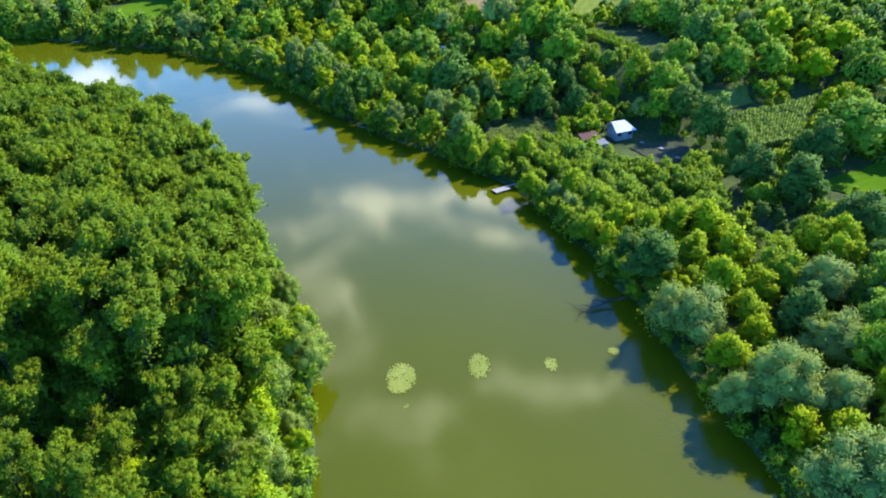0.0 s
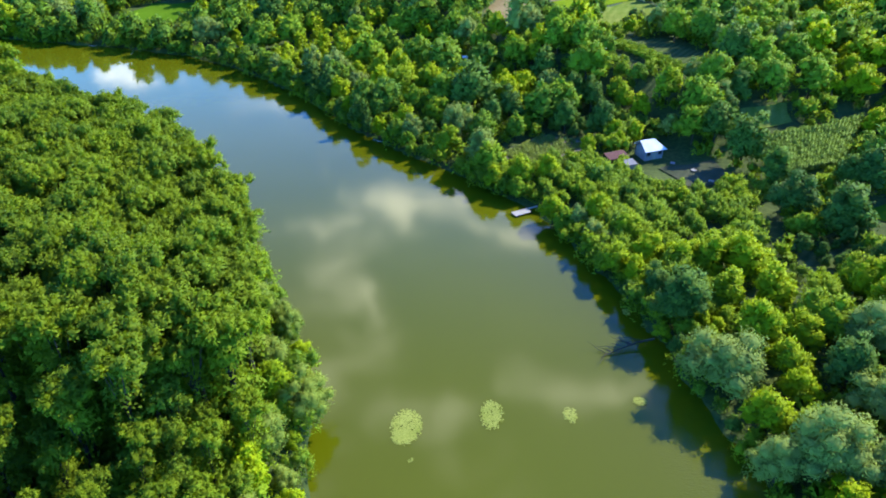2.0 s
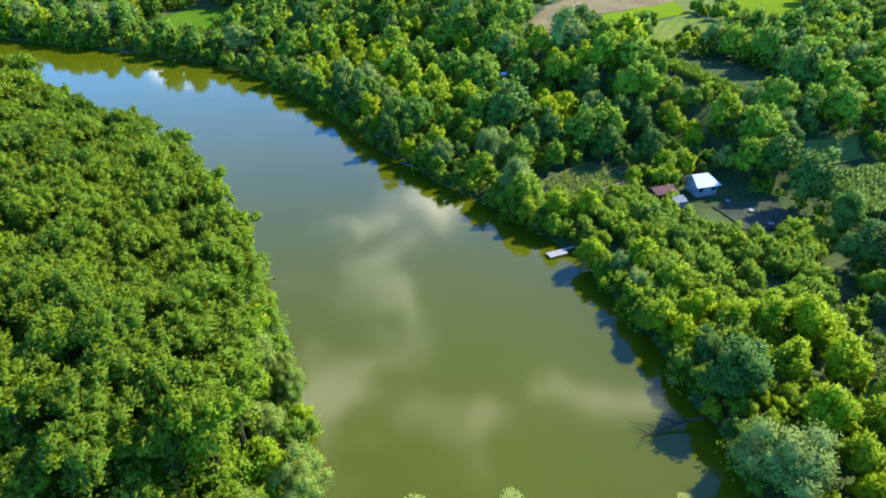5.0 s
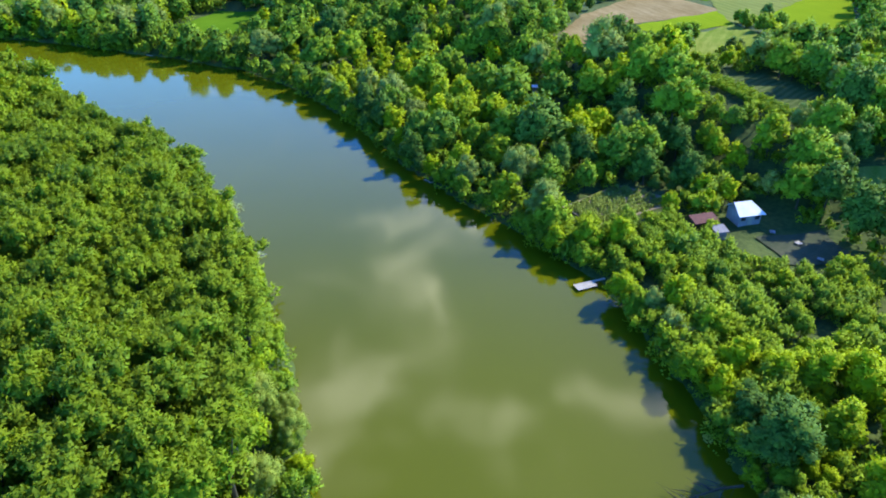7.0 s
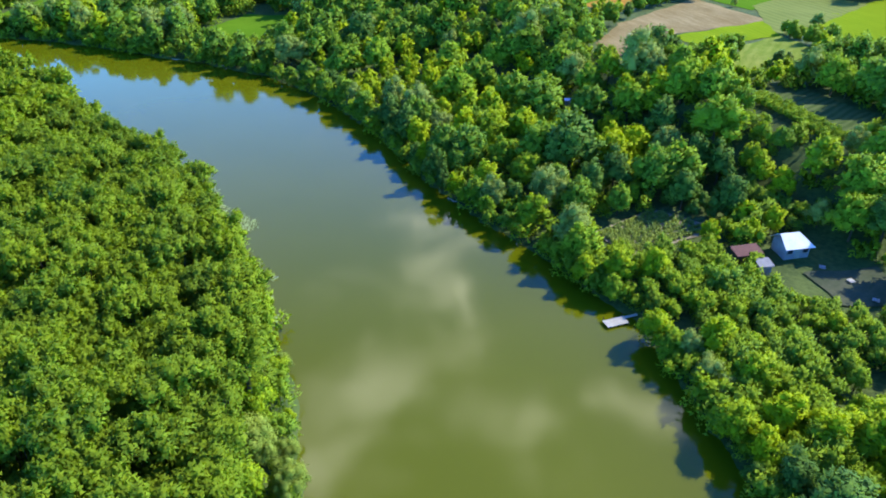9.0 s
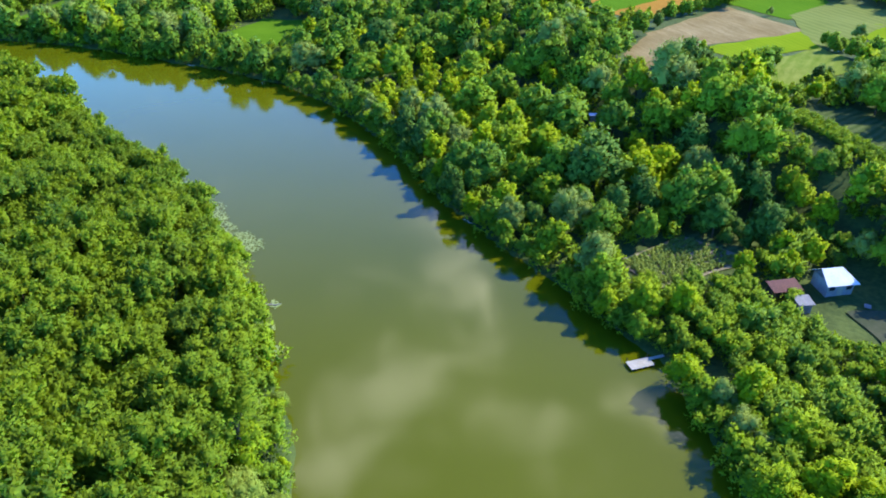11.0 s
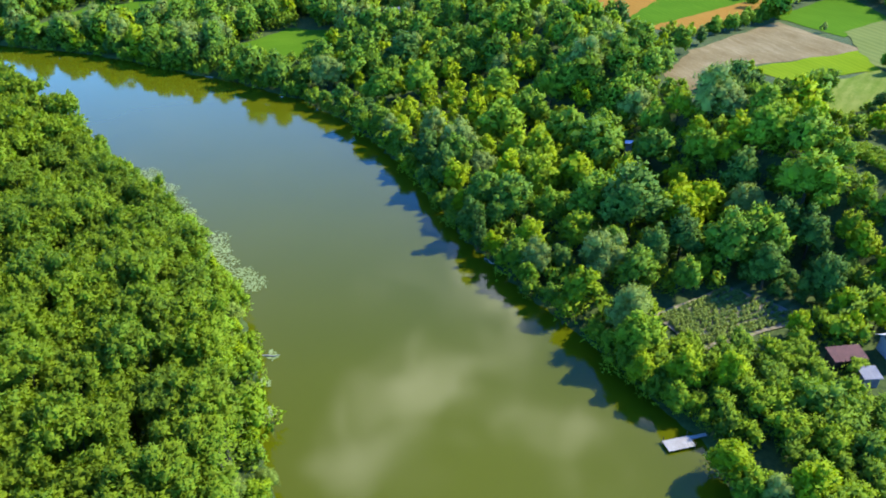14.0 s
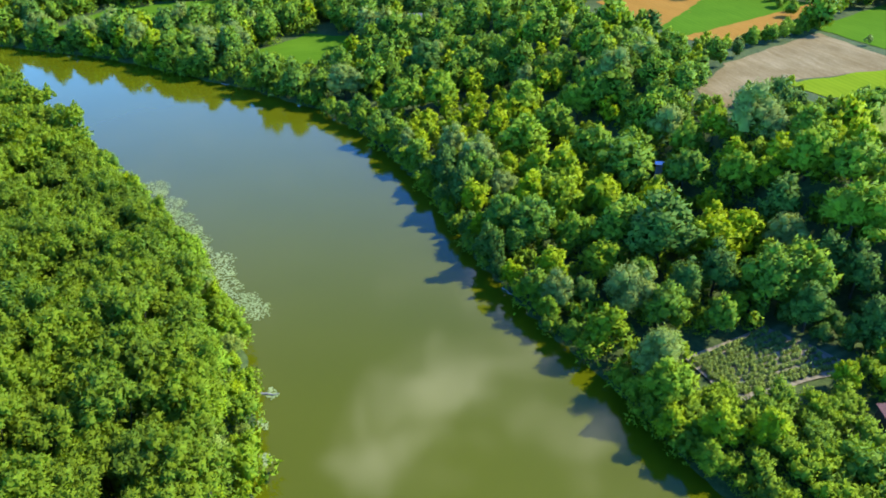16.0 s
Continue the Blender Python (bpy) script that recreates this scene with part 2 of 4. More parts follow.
def shore_distance(x, y):
    """The same as river_distance, for one point."""
    best, inside = 1e18, False
    for ax, ay, dx, dy in SEGMENTS:
        k = ((x - ax) * dx + (y - ay) * dy) / (dx * dx + dy * dy)
        k = 0.0 if k < 0 else 1.0 if k > 1 else k
        gap = (x - ax - k * dx) ** 2 + (y - ay - k * dy) ** 2
        if gap < best:
            best = gap
        if (ay > y) != (ay + dy > y) and x < dx * (y - ay) / dy + ax:
            inside = not inside
    return -math.sqrt(best) if inside else math.sqrt(best)


def slope(a, b, v):
    k = min(1.0, max(0.0, (v - a) / (b - a)))
    return k * k * (3 - 2 * k)


def height_at(x, y):
    """The ground's height at one point."""
    d = shore_distance(x, y)
    bank = max(d * 0.5, -1.6) if d < 0 else 1.1 * slope(0, 5, d) + 0.6 * slope(8, 30, d)
    return bank + 8.2 * slope(28, 48, d) * slope(100, 145, y) * (0.2 + 0.8 * slope(-75, -25, x)) + float(hummocks(x, y))


def sheet_mesh(name, xs, ys, zs):
    """A grid mesh from the coordinates of its rows and columns."""
    ny, nx = xs.shape
    at = np.arange(nx * ny).reshape(ny, nx)
    quads = np.stack([at[:-1, :-1], at[:-1, 1:], at[1:, 1:], at[1:, :-1]], -1).reshape(-1, 4)
    return quad_mesh(name, np.stack([xs, ys, zs], -1).reshape(-1, 3), quads, smooth=True)


def quad_mesh(name, verts, quads, smooth=False):
    me = bpy.data.meshes.new(name)
    me.vertices.add(len(verts))
    me.vertices.foreach_set("co", np.ascontiguousarray(verts, dtype=np.float32).ravel())
    me.loops.add(quads.size)
    me.loops.foreach_set("vertex_index", np.ascontiguousarray(quads, dtype=np.int32).ravel())
    me.polygons.add(len(quads))
    me.polygons.foreach_set("loop_start", np.arange(0, quads.size, 4, dtype=np.int32))
    me.polygons.foreach_set("use_smooth", np.full(len(quads), smooth))
    me.update(calc_edges=True)
    return me


def part(name, data, mat, parent=None, label=""):
    """One mesh object, from a bmesh or a mesh, under a thing or a part."""
    if isinstance(data, bmesh.types.BMesh):
        me = bpy.data.meshes.new(name)
        data.to_mesh(me)
        data.free()
        data = me
    data.materials.clear()
    data.materials.append(mat)
    ob = new(name, data)
    ob.parent = parent
    if label:
        tagged(ob, label)
    return ob


far = np.array([-3000, -1800, -1000, -600, -400.0])
gx = np.concatenate([far, np.arange(-300, 180, 2.0), -far[::-1] / 1.5])
gy = np.concatenate([far[1:], np.arange(-60, 340, 2.0), -far[::-1]])
X, Y = np.meshgrid(gx, gy)
ground = part("ground", sheet_mesh("ground", X, Y, ground_height(X, Y) + hummocks(X, Y)), SOIL)
tagged(ground, "green weedy ground of the river valley", "ground", kind="structure")

wx, wy = np.meshgrid(np.array([-420.0, -200, -100, 0, 40]), np.array([-62.0, 0, 60, 120, 180, 230]))
water = part("water", sheet_mesh("water", wx, wy, wx * 0), WATER)
tagged(water, "calm murky olive river mirroring clouds", "river", kind="structure")


def field(name, kind, pieces, label, lift=0.10, cells=24, category="field"):
    """A field of one or more four-cornered pieces that follows the ground."""
    verts, quads = [], []
    for corners in pieces:
        corners = np.array(corners, float)
        if corners[:, 1].min() > 160:  # the far fields run into one another
            corners = corners + (corners - corners.mean(0)) * 0.07
        a, b, c, d = corners
        u, v = np.meshgrid(np.linspace(0, 1, cells), np.linspace(0, 1, cells))
        xs, ys = [(1 - u) * (1 - v) * a[i] + u * (1 - v) * b[i] + u * v * c[i] + (1 - u) * v * d[i] for i in (0, 1)]
        xs, ys = xs + 0.18 * np.sin(ys * 0.9), ys + 0.18 * np.sin(xs * 0.8)
        at = np.arange(cells * cells).reshape(cells, cells) + len(verts) * cells * cells
        quads.append(np.stack([at[:-1, :-1], at[:-1, 1:], at[1:, 1:], at[1:, :-1]], -1).reshape(-1, 4))
        verts.append(np.stack([xs, ys, ground_height(xs, ys) + hummocks(xs, ys) + lift], -1).reshape(-1, 3))
    me = quad_mesh(name, np.concatenate(verts), np.concatenate(quads), smooth=True)
    return tagged(part(name, me, FIELD[kind]), label, category, kind="structure")


FIELDS = [
    ("ploughed_field", "plough", [[(4.5, 182.4), (8.9, 170.6), (12, 187), (9.8, 200)], [(9.8, 200), (12, 187), (43, 209), (29, 230)]], "harvested tan field with strewn straw beyond the wood"),
    ("ripe_field", "stubble", [[(-22.2, 247.6), (-4.2, 226.3), (5, 257), (-12, 266)]], "ripe orange grain field"),
    ("ripe_field", "stubble", [[(-1.1, 216.7), (11.3, 216.9), (30, 244), (30.3, 263)]], "ripe orange grain strip along the hedge"),
    ("green_field", "green", [[(-4.2, 226.3), (-1.1, 216.7), (30.3, 263), (6, 266)]], "green crop strip between ripe fields"),
    ("green_field", "green", [[(29.9, 236), (42, 221), (56, 238), (50, 268)]], "bright green crop field"),
    ("green_strip", "yellow_green", [[(20.6, 190.5), (26.4, 184.8), (43.6, 196), (43, 209)]], "bright green grassy strip beside the ploughed field"),
    ("yellow_green_field", "yellow_green", [[(55.6, 213.5), (57.1, 189.3), (68, 186), (85, 247)]], "bright yellow-green crop field"),
]
FIELDS += [
    ("mown_field", "grey_green", [[(43.4, 224.8), (54, 208), (72, 233), (57, 243)]], "pale mown field"),
    ("mown_field", "grey_green", [[(43, 209), (44.2, 197), (54, 208), (43.4, 224.8)]], "pale mown strip beside the meadow"),
    ("meadow", "meadow", [[(28.5, 164.3), (35.5, 187), (44, 195.5), (49.2, 183.5)]], "sunlit dry meadow between hedges"),
    ("weedy_plot", "weeds", [[(32, 155.5), (41.6, 159), (51, 145), (42.6, 137.8)]], "weedy plot in the trees' shade"),
    ("grass_clearing", "grass", [[(-102.8, 201.8), (-80.7, 196.7), (-80.7, 219.8), (-95.4, 220)]], "lush green clearing by the far bank"),
    ("grass_clearing", "grass", [[(-160.5, 230.6), (-148.4, 223), (-130.5, 237), (-139, 247)]], "lush green clearing among far trees"),
    ("grass_clearing", "grass", [[(-169.3, 205.5), (-160, 204), (-159, 227.4), (-168.7, 232.8)]], "lush green clearing behind the far bank"),
]
FIELDS += [
    ("maize_field", "maize", [[(51, 117), (49.6, 106.6), (61, 109), (70, 123)]], "green leafy maize field by the trees"),
    ("rough_meadow", "meadow", [[(47.4, 124.5), (51.2, 120), (57, 121.4), (57.7, 127.5)]], "sunlit yellow-green rough grass behind the maize"),
    ("grass_clearing", "grass", [[(58, 96.7), (61.8, 92), (70, 92.8), (77.5, 106.3)]], "sunlit green clearing beside dark trees"),
    ("grass_clearing", "weeds", [[(43.5, 81.5), (50, 79.3), (54.5, 88.5), (44.5, 87.5)]], "rough grass clearing in the shade of dark trees"),
    ("garden_bed", "earth", [[(6.2, 116.4), (10.6, 110.2), (23.5, 120), (14.6, 124.6)]], "dry earth vegetable garden in rows"),
    ("garden_bed", "weeds", [[(14.6, 124.6), (23.5, 120), (28, 126), (24, 130.5)]], "shaded weedy end of the garden"),
    ("yard", "trodden", [[(32.5, 110.5), (35.2, 104), (44.5, 105.6), (41.5, 113.2)]], "yard beside the hut, its earth coloured dark for shade"),
    ("vine_strip", "weeds", [[(29.8, 150.2), (32, 155), (42.5, 137.6), (39.6, 134.2)]], "weedy ground under the vine rows"),
]
CLEAR = []
for name, kind, pieces, label in FIELDS:
    field(name, kind, pieces, label, 0.06 + 0.006 * len(CLEAR))
    CLEAR += [np.array(q, float) for q in pieces]


BOX = {}


def inside_quad(x, y, quad, margin=0.0):
    """Is the point inside the four-cornered field, or within the margin of it?"""
    low_x, low_y, high_x, high_y = BOX.setdefault(id(quad), (*quad.min(0), *quad.max(0)))
    if not (low_x - margin < x < high_x + margin and low_y - margin < y < high_y + margin):
        return False
    sign, best = False, 1e9
    for (ax, ay), (bx, by) in zip(quad, np.roll(quad, -1, 0)):
        if (ay > y) != (by > y) and x < (bx - ax) * (y - ay) / (by - ay) + ax:
            sign = not sign
        k = min(1, max(0, ((x - ax) * (bx - ax) + (y - ay) * (by - ay)) / ((bx - ax) ** 2 + (by - ay) ** 2)))
        best = min(best, math.hypot(x - ax - k * (bx - ax), y - ay - k * (by - ay)))
    return sign or best < margin


# ---- trees ----
def unit(v):
    return v / np.maximum(np.linalg.norm(v, axis=-1, keepdims=True), 1e-9)


def ball_faces():
    """The twenty faces of an icosahedron."""
    bm = bmesh.new()
    bmesh.ops.create_icosphere(bm, subdivisions=1, radius=1.0)
    out = np.array([[v.co[:] for v in f.verts] for f in bm.faces])
    bm.free()
    return out


BALL = ball_faces()
TIP = np.vstack([np.eye(3), -np.eye(3)])
GEM = np.array([[TIP[0 if a else 3], TIP[1 if b else 4], TIP[2 if c else 5]] for a in (0, 1) for b in (0, 1) for c in (0, 1)]) * 1.15


def lobes_to_leaves(rng, lobes, per_area, size, width, spiky, droop, core=0.74, domed=0.0):
    """Leaves over the outside of overlapping lobes (x, y, z, radius, tallness), each high lobe round a solid core added
    to block sun and sight. Gives corners and normals, three to a leaf.
    """
    places_all, normals_all, lobes = [], [], np.array(lobes)
    peak = lobes[:, 2].max()
    middle = np.array((0.0, 0.0, 0.5 * peak))
    for x, y, z, r, tall in lobes:
        centre, shape = np.array((x, y, z)), np.array((r, r, r * tall))
        high = z > (0.38 if domed else 0.62) * peak
        count = int(per_area * r * r * 12.6 * (1.0 if high else 0.5))
        d = unit(rng.normal(size=(count, 3)))
        d = d[d[:, 2] > -0.55]
        bumps = 1 + 0.34 * np.sin(d[:, :1] * 6 + x * 5) * np.sin(d[:, 1:2] * 6 + y * 5) * np.sin(d[:, 2:] * 5 + z)
        places = centre + d * shape * rng.uniform(0.62, 1.14, (len(d), 1)) * bumps
        keep = np.ones(len(d), bool)
        for ox, oy, oz, orad, ot in lobes:
            keep &= np.linalg.norm((places - (ox, oy, oz)) / (orad, orad, orad * ot), axis=1) > 0.66
        places, d = places[keep], d[keep]
        wild = rng.normal(size=d.shape)
        along = unit(d * spiky * 0.55 + wild * 0.7 + np.array((0, 0, -droop)))
        facing = unit(d + wild[:, ::-1] * 0.35 + np.array((0, 0, 0.3)))
        across = unit(np.cross(along, facing) + 1e-6)
        s = (size * rng.uniform(0.65, 1.35, len(d)))[:, None]
        places_all.append(np.stack([places - along * s * 0.45 + across * s * width * 0.5, places + along * s * 0.6, places - along * s * 0.45 - across * s * width * 0.5], 1).reshape(-1, 3))
        soft = unit(d * (0.9 - 0.4 * domed) + unit(places - middle) * domed * 0.7 + wild * 0.22 + np.array((0, 0, 0.4 - 0.32 * domed + (0.4 if droop < 0 else 0.0))))
        normals_all.append(np.repeat(soft, 3, 0))
        if high:
            # Added core in leaf colour: stops light and sight passing through the crown.
            heart = BALL if per_area > 7 else GEM
            places_all.append((centre + heart * shape * core * rng.uniform(0.8, 1.15, (len(heart), 1, 1))).reshape(-1, 3))
            normals_all.append(unit(heart.reshape(-1, 3) + np.array((0, 0, 0.3))))
    return np.concatenate(places_all), np.concatenate(normals_all)


def leaves_mesh(name, leaves):
    """A mesh of single leaves whose shading follows the billows that they cover."""
    verts, normals = leaves
    me, count = bpy.data.meshes.new(name), len(verts) // 3
    me.vertices.add(len(verts))
    me.vertices.foreach_set("co", np.ascontiguousarray(verts, dtype=np.float32).ravel())
    me.loops.add(len(verts))
    me.loops.foreach_set("vertex_index", np.arange(len(verts), dtype=np.int32))
    me.polygons.add(count)
    me.polygons.foreach_set("loop_start", np.arange(0, len(verts), 3, dtype=np.int32))
    me.polygons.foreach_set("use_smooth", np.full(count, True))
    me.update(calc_edges=True)
    me.attributes.new("custom_normal", "FLOAT_VECTOR", "POINT").data.foreach_set("vector", np.ascontiguousarray(normals, dtype=np.float32).ravel())
    return me


def tube(bm, points, radii, sides=6):
    """A tapered limb along points."""
    rings = []
    for i, p in enumerate(points):
        way = (Vector(points[min(i + 1, len(points) - 1)]) - Vector(points[max(i - 1, 0)])).normalized()
        a = way.orthogonal().normalized()
        b = way.cross(a)
        rings.append([bm.verts.new(Vector(p) + (a * math.cos(k * 2 * math.pi / sides) + b * math.sin(k * 2 * math.pi / sides)) * radii[i]) for k in range(sides)])
    for lower, upper in zip(rings, rings[1:]):
        for k in range(sides):
            bm.faces.new((lower[k], lower[(k + 1) % sides], upper[(k + 1) % sides], upper[k]))
    bm.faces.new(rings[-1])
    bm.faces.new(rings[0][::-1])


def crown_shape(rng, kind):
    """The lobes of one crown at its true size, with the leaves' measures."""
    lobes = []

    def heads(count, spread, tops, lobes_each, reach, fall, sizes, talls):
        """Several heads of one crown, each with its own height, made of small lobes."""
        for h in range(count):
            a0, r0 = h * 2.4 + rng.uniform(-0.5, 0.5), spread * math.sqrt(h / max(1, count - 0.5))
            hx, hy, top = r0 * math.cos(a0), r0 * math.sin(a0), rng.uniform(*tops)
            for i in range(lobes_each):
                a, r = i * 2.4 + rng.uniform(-0.6, 0.6), reach * math.sqrt((i + rng.uniform(0.0, 0.6)) / lobes_each)
                lobes.append((hx + r * math.cos(a), hy + r * math.sin(a), top - fall * r * r + rng.uniform(-0.5, 0.3), rng.uniform(*sizes), rng.uniform(*talls)))

    def dome(wide, top, count, sizes, ragged, ox=0.0, oy=0.0):
        """A rounded, lopsided billow: small lobes all over a dome, round a middle one added to block light."""
        p, q = rng.uniform(0, 6.28, 2)
        for i in range(count):
            up = 1 - 1.6 * (i + 0.5) / count
            a = i * 2.4 + rng.uniform(-0.3, 0.3)
            out = (1 + 0.2 * math.sin(2 * a + p) + 0.14 * math.sin(3 * a + q)) * rng.uniform(1 - ragged, 1.06)
            flat = math.sqrt(1 - up * up) * wide * 0.37 * out
            lobes.append((ox + flat * math.cos(a), oy + flat * math.sin(a), top * (0.54 + 0.35 * up * out), wide * rng.uniform(*sizes), rng.uniform(0.8, 1.3)))
        lobes.append((ox, oy, 0.52 * top, 0.33 * wide, 0.95 * top / wide))

    def crown(wide, top, count, sizes, ragged):
        """A crown of one main billow with two or three lower ones leaning out of it."""
        dome(wide * 0.74, top, count * 3 // 5, sizes, ragged)
        turn = rng.uniform(0, 6.28)
        for i in range(rng.integers(2, 4)):
            a, k = turn + i * 2.3 + rng.uniform(-0.4, 0.4), rng.uniform(0.42, 0.56)
            dome(wide * k, top * rng.uniform(0.62, 0.86), max(5, count // 4), (sizes[0] * 1.25, sizes[1] * 1.3), ragged, wide * 0.27 * math.cos(a), wide * 0.27 * math.sin(a))

    if kind == "plantation":  # tall slim trees whose tops end in upright tufts
        heads(6, 2.0, (14.4, 15.3), 5, 1.1, 0.6, (0.4, 0.72), (1.1, 1.8))
        lobes += [(rng.uniform(-1.2, 1.2), rng.uniform(-1.2, 1.2), z, 1.6, 1.1) for z in (12.2, 10.8, 9.2, 7.2)]
        return lobes, dict(per_area=24, size=0.31, width=0.75, spiky=1.6, droop=-0.1, core=0.62)
    if kind in ("willow", "sallow"):  # rounded billows of fine drooping twigs
        crown(6.8, 7.4, 26, (0.14, 0.24), 0.22)
        return lobes, dict(per_area=24, size=0.27, width=0.5, spiky=0.9, droop=0.4, domed=0.8)
    if kind in ("broad", "dark", "lime"):
        wide, top, count = {"broad": (6.2, 7.6, 30), "dark": (6.4, 8.2, 30), "lime": (5.0, 6.0, 26)}[kind]
        crown(wide, top, count, (0.12, 0.22), 0.32)
        return lobes, dict(per_area=21, size=0.31, width=0.8, spiky=1.3, droop=0.0, domed=1.0)
    if kind == "shrub":  # head-high thicket of upright shoots
        heads(4, 1.1, (1.7, 2.6), 3, 0.7, 0.9, (0.34, 0.62), (1.1, 1.9))
        lobes += [(1.1 * math.cos(a), 1.1 * math.sin(a), 0.8, 0.8, 1.0) for a in np.arange(5) * 1.26]
        return lobes, dict(per_area=27, size=0.27, width=0.7, spiky=1.7, droop=-0.1)


def crown_leaves(seed, kind, coarse=1.0):
    rng = np.random.default_rng(seed)
    lobes, leaf = crown_shape(rng, kind)
    if coarse > 1.6:
        lobes = [(x, y, z, r * 1.3, tall) for x, y, z, r, tall in lobes[::2]]
    leaf["per_area"] /= coarse * coarse
    leaf["size"] *= coarse
    return lobes, lobes_to_leaves(rng, lobes, **leaf)


NAMES = {
    "plantation": ("plantation_tree", "tall slim broadleaf tree of the dense riverside plantation"),
    "willow": ("willow_tree", "silvery green willow with billowing crown by the river"),
    "sallow": ("sallow_tree", "olive-yellow sallow with rounded crown at the water's edge"),
    "broad": ("broadleaf_tree", "leafy mid-green broadleaf tree of the bank wood"),
    "dark": ("dark_tree", "dark green broadleaf tree with dense crown"),
    "lime": ("young_tree", "bright yellow-green young tree"),
    "shrub": ("shrub", "bright green leafy shrub on the river bank"),
}
TEMPLATES = {}


def tree_template(kind, seed, coarse):
    """A tree with a trunk that carries limbs, and a crown of leaves; further trees are copies of it."""
    lobes, leaves = crown_leaves(seed, kind, coarse)
    name, label = NAMES[kind]
    tree = tagged(new(name), label, "shrub" if kind == "shrub" else "tree", NAMES[kind][0].replace("_", " ") + "s")
    top = max(z for _, _, z, _, _ in lobes)
    bm, girth = bmesh.new(), 0.014 * top + 0.03
    lean = (0.02 * top, -0.015 * top)
    tube(bm, [(0, 0, -0.6), (lean[0] * 0.4, 0, top * 0.3), (lean[0], lean[1], top * 0.62), (lean[0] * 1.2, lean[1], top * 0.8)], [girth * 1.5, girth * 1.05, girth * 0.7, girth * 0.2], 6)
    for x, y, z, r, tall in lobes[1:-1:4]:
        low = top * 0.35 + 0.25 * z
        tube(bm, [(lean[0] * 0.5, lean[1] * 0.4, low * 0.8), (x * 0.45, y * 0.45, 0.65 * low + 0.35 * z), (x * 0.8, y * 0.8, z - 0.3 * r)], [girth * 0.42, girth * 0.26, girth * 0.06], 4)
    part("trunk", bm, BARK, tree)
    part("crown", leaves_mesh("crown", leaves), LEAF[kind], tree)
    return tree


def plant(kind, x, y, size=1.0, tall=1.0, variants=4):
    """Sets one tree on the ground; the first of each variant is built, the others are copied."""
    which = int(abs(math.sin(x * 12.9898 + y * 78.233) * 43758.5453) % (variants + 2 * (kind in ("broad", "lime", "dark"))))
    turn = math.sin(x * 3.1 + y * 7.7) * 180
    m = pose(x, y, height_at(x, y) - 0.05, 0, 0, turn) @ Matrix.Diagonal((size, size, size * tall, 1))
    coarse = (1.0 if kind == "plantation" else 0.84) if y < 82 else 1.08 if y < 112 else 1.25 if y < 142 else 1.6
    if (kind, which, coarse) not in TEMPLATES:
        ob = TEMPLATES[kind, which, coarse] = tree_template(kind, 11 + 7 * which + 100 * list(NAMES).index(kind), coarse)
        ob.matrix_basis = m
        ob.scale = m.to_scale()
        return ob
    ob = TEMPLATES[kind, which, coarse]
    made = copy_thing(ob, m @ Matrix.Diagonal((*[1 / s for s in ob.scale], 1)))
    return made


def scatter(seed, x0, x1, y0, y1, gap, accept):
    """Places about gap apart, on a shaken lattice, where accept says so."""
    rng, out = np.random.default_rng(seed), []
    for j, y in enumerate(np.arange(y0, y1, gap * 0.87)):
        for x in np.arange(x0, x1, gap) + (j % 2) * gap / 2:
            px, py = x + rng.uniform(-0.3, 0.3) * gap, y + rng.uniform(-0.3, 0.3) * gap
            k = rng.uniform()
            if accept(px, py):
                out.append((px, py, k))
    return out


def clear_of(x, y, places):
    """Is the point outside every circle (x, y, radius)?"""
    return all((x - p[0]) ** 2 + (y - p[1]) ** 2 > p[2] * p[2] for p in places)


def joined(name, kind, label, places, coarse, category="trees"):
    """Trees too many to count, in one object."""
    crowns = [crown_leaves(500 + i, kind, coarse)[1] for i in range(4)]
    out, facing = [], []
    for i, (x, y, size) in enumerate(places):
        a = x * 3.1 + y * 7.7
        turn = np.array(((math.cos(a), math.sin(a), 0), (-math.sin(a), math.cos(a), 0), (0, 0, 1)))
        out.append(crowns[i % 4][0] * size @ turn + np.array((x, y, height_at(x, y))))
        facing.append(crowns[i % 4][1] @ turn)
    if out:
        tagged(part(name, leaves_mesh(name, (np.concatenate(out), np.concatenate(facing))), LEAF[kind]), label, category, kind="stuff")


# the plantation on the left bank
BANK_X, BANK_Y = [np.array(v) for v in zip(*LEFT_BANK[::-1])]


def on_left(x, y):
    d = shore_distance(x, y)
    return x < 0 and y < np.interp(x, BANK_X, BANK_Y) and float(np.interp(y, (45, 62, 76, 88, 100, 112, 126), (3.5, 4.6, 3.4, 2.7, 4.2, 5.3, 6.4))) < d < 62


rows = [p for p in scatter(3, -190, 0, 8, 156, 3.5, on_left) if p[1] > 33 and p[0] > -46 - 1.05 * max(0, p[1] - 60)]
near = [p for p in rows if p[0] > -36 - (p[1] - 20) * 0.42]
near_set = set(near)
for x, y, k in near:
    grown = (0.56 + 0.44 * float(slope(44, 49, y + 3 * math.sin(x * 0.4)))) * (1 - 0.14 * float(slope(88, 120, y)))
    plant("plantation", x, y, (0.87 + 0.17 * k) * grown, 0.86 + 0.1 * slope(3, 9, shore_distance(x, y)) + (0.07 - 0.05 * float(slope(55, 75, y))) * math.sin(x * 0.31 + 1.3) * math.cos(y * 0.27) + 0.05 * (((k * 13) % 1) - 0.5))
joined("plantation_rest", "plantation", "dense green plantation canopy farther inland", [(x, y, 0.84 + 0.16 * k) for x, y, k in rows if (x, y, k) not in near_set], 1.6)
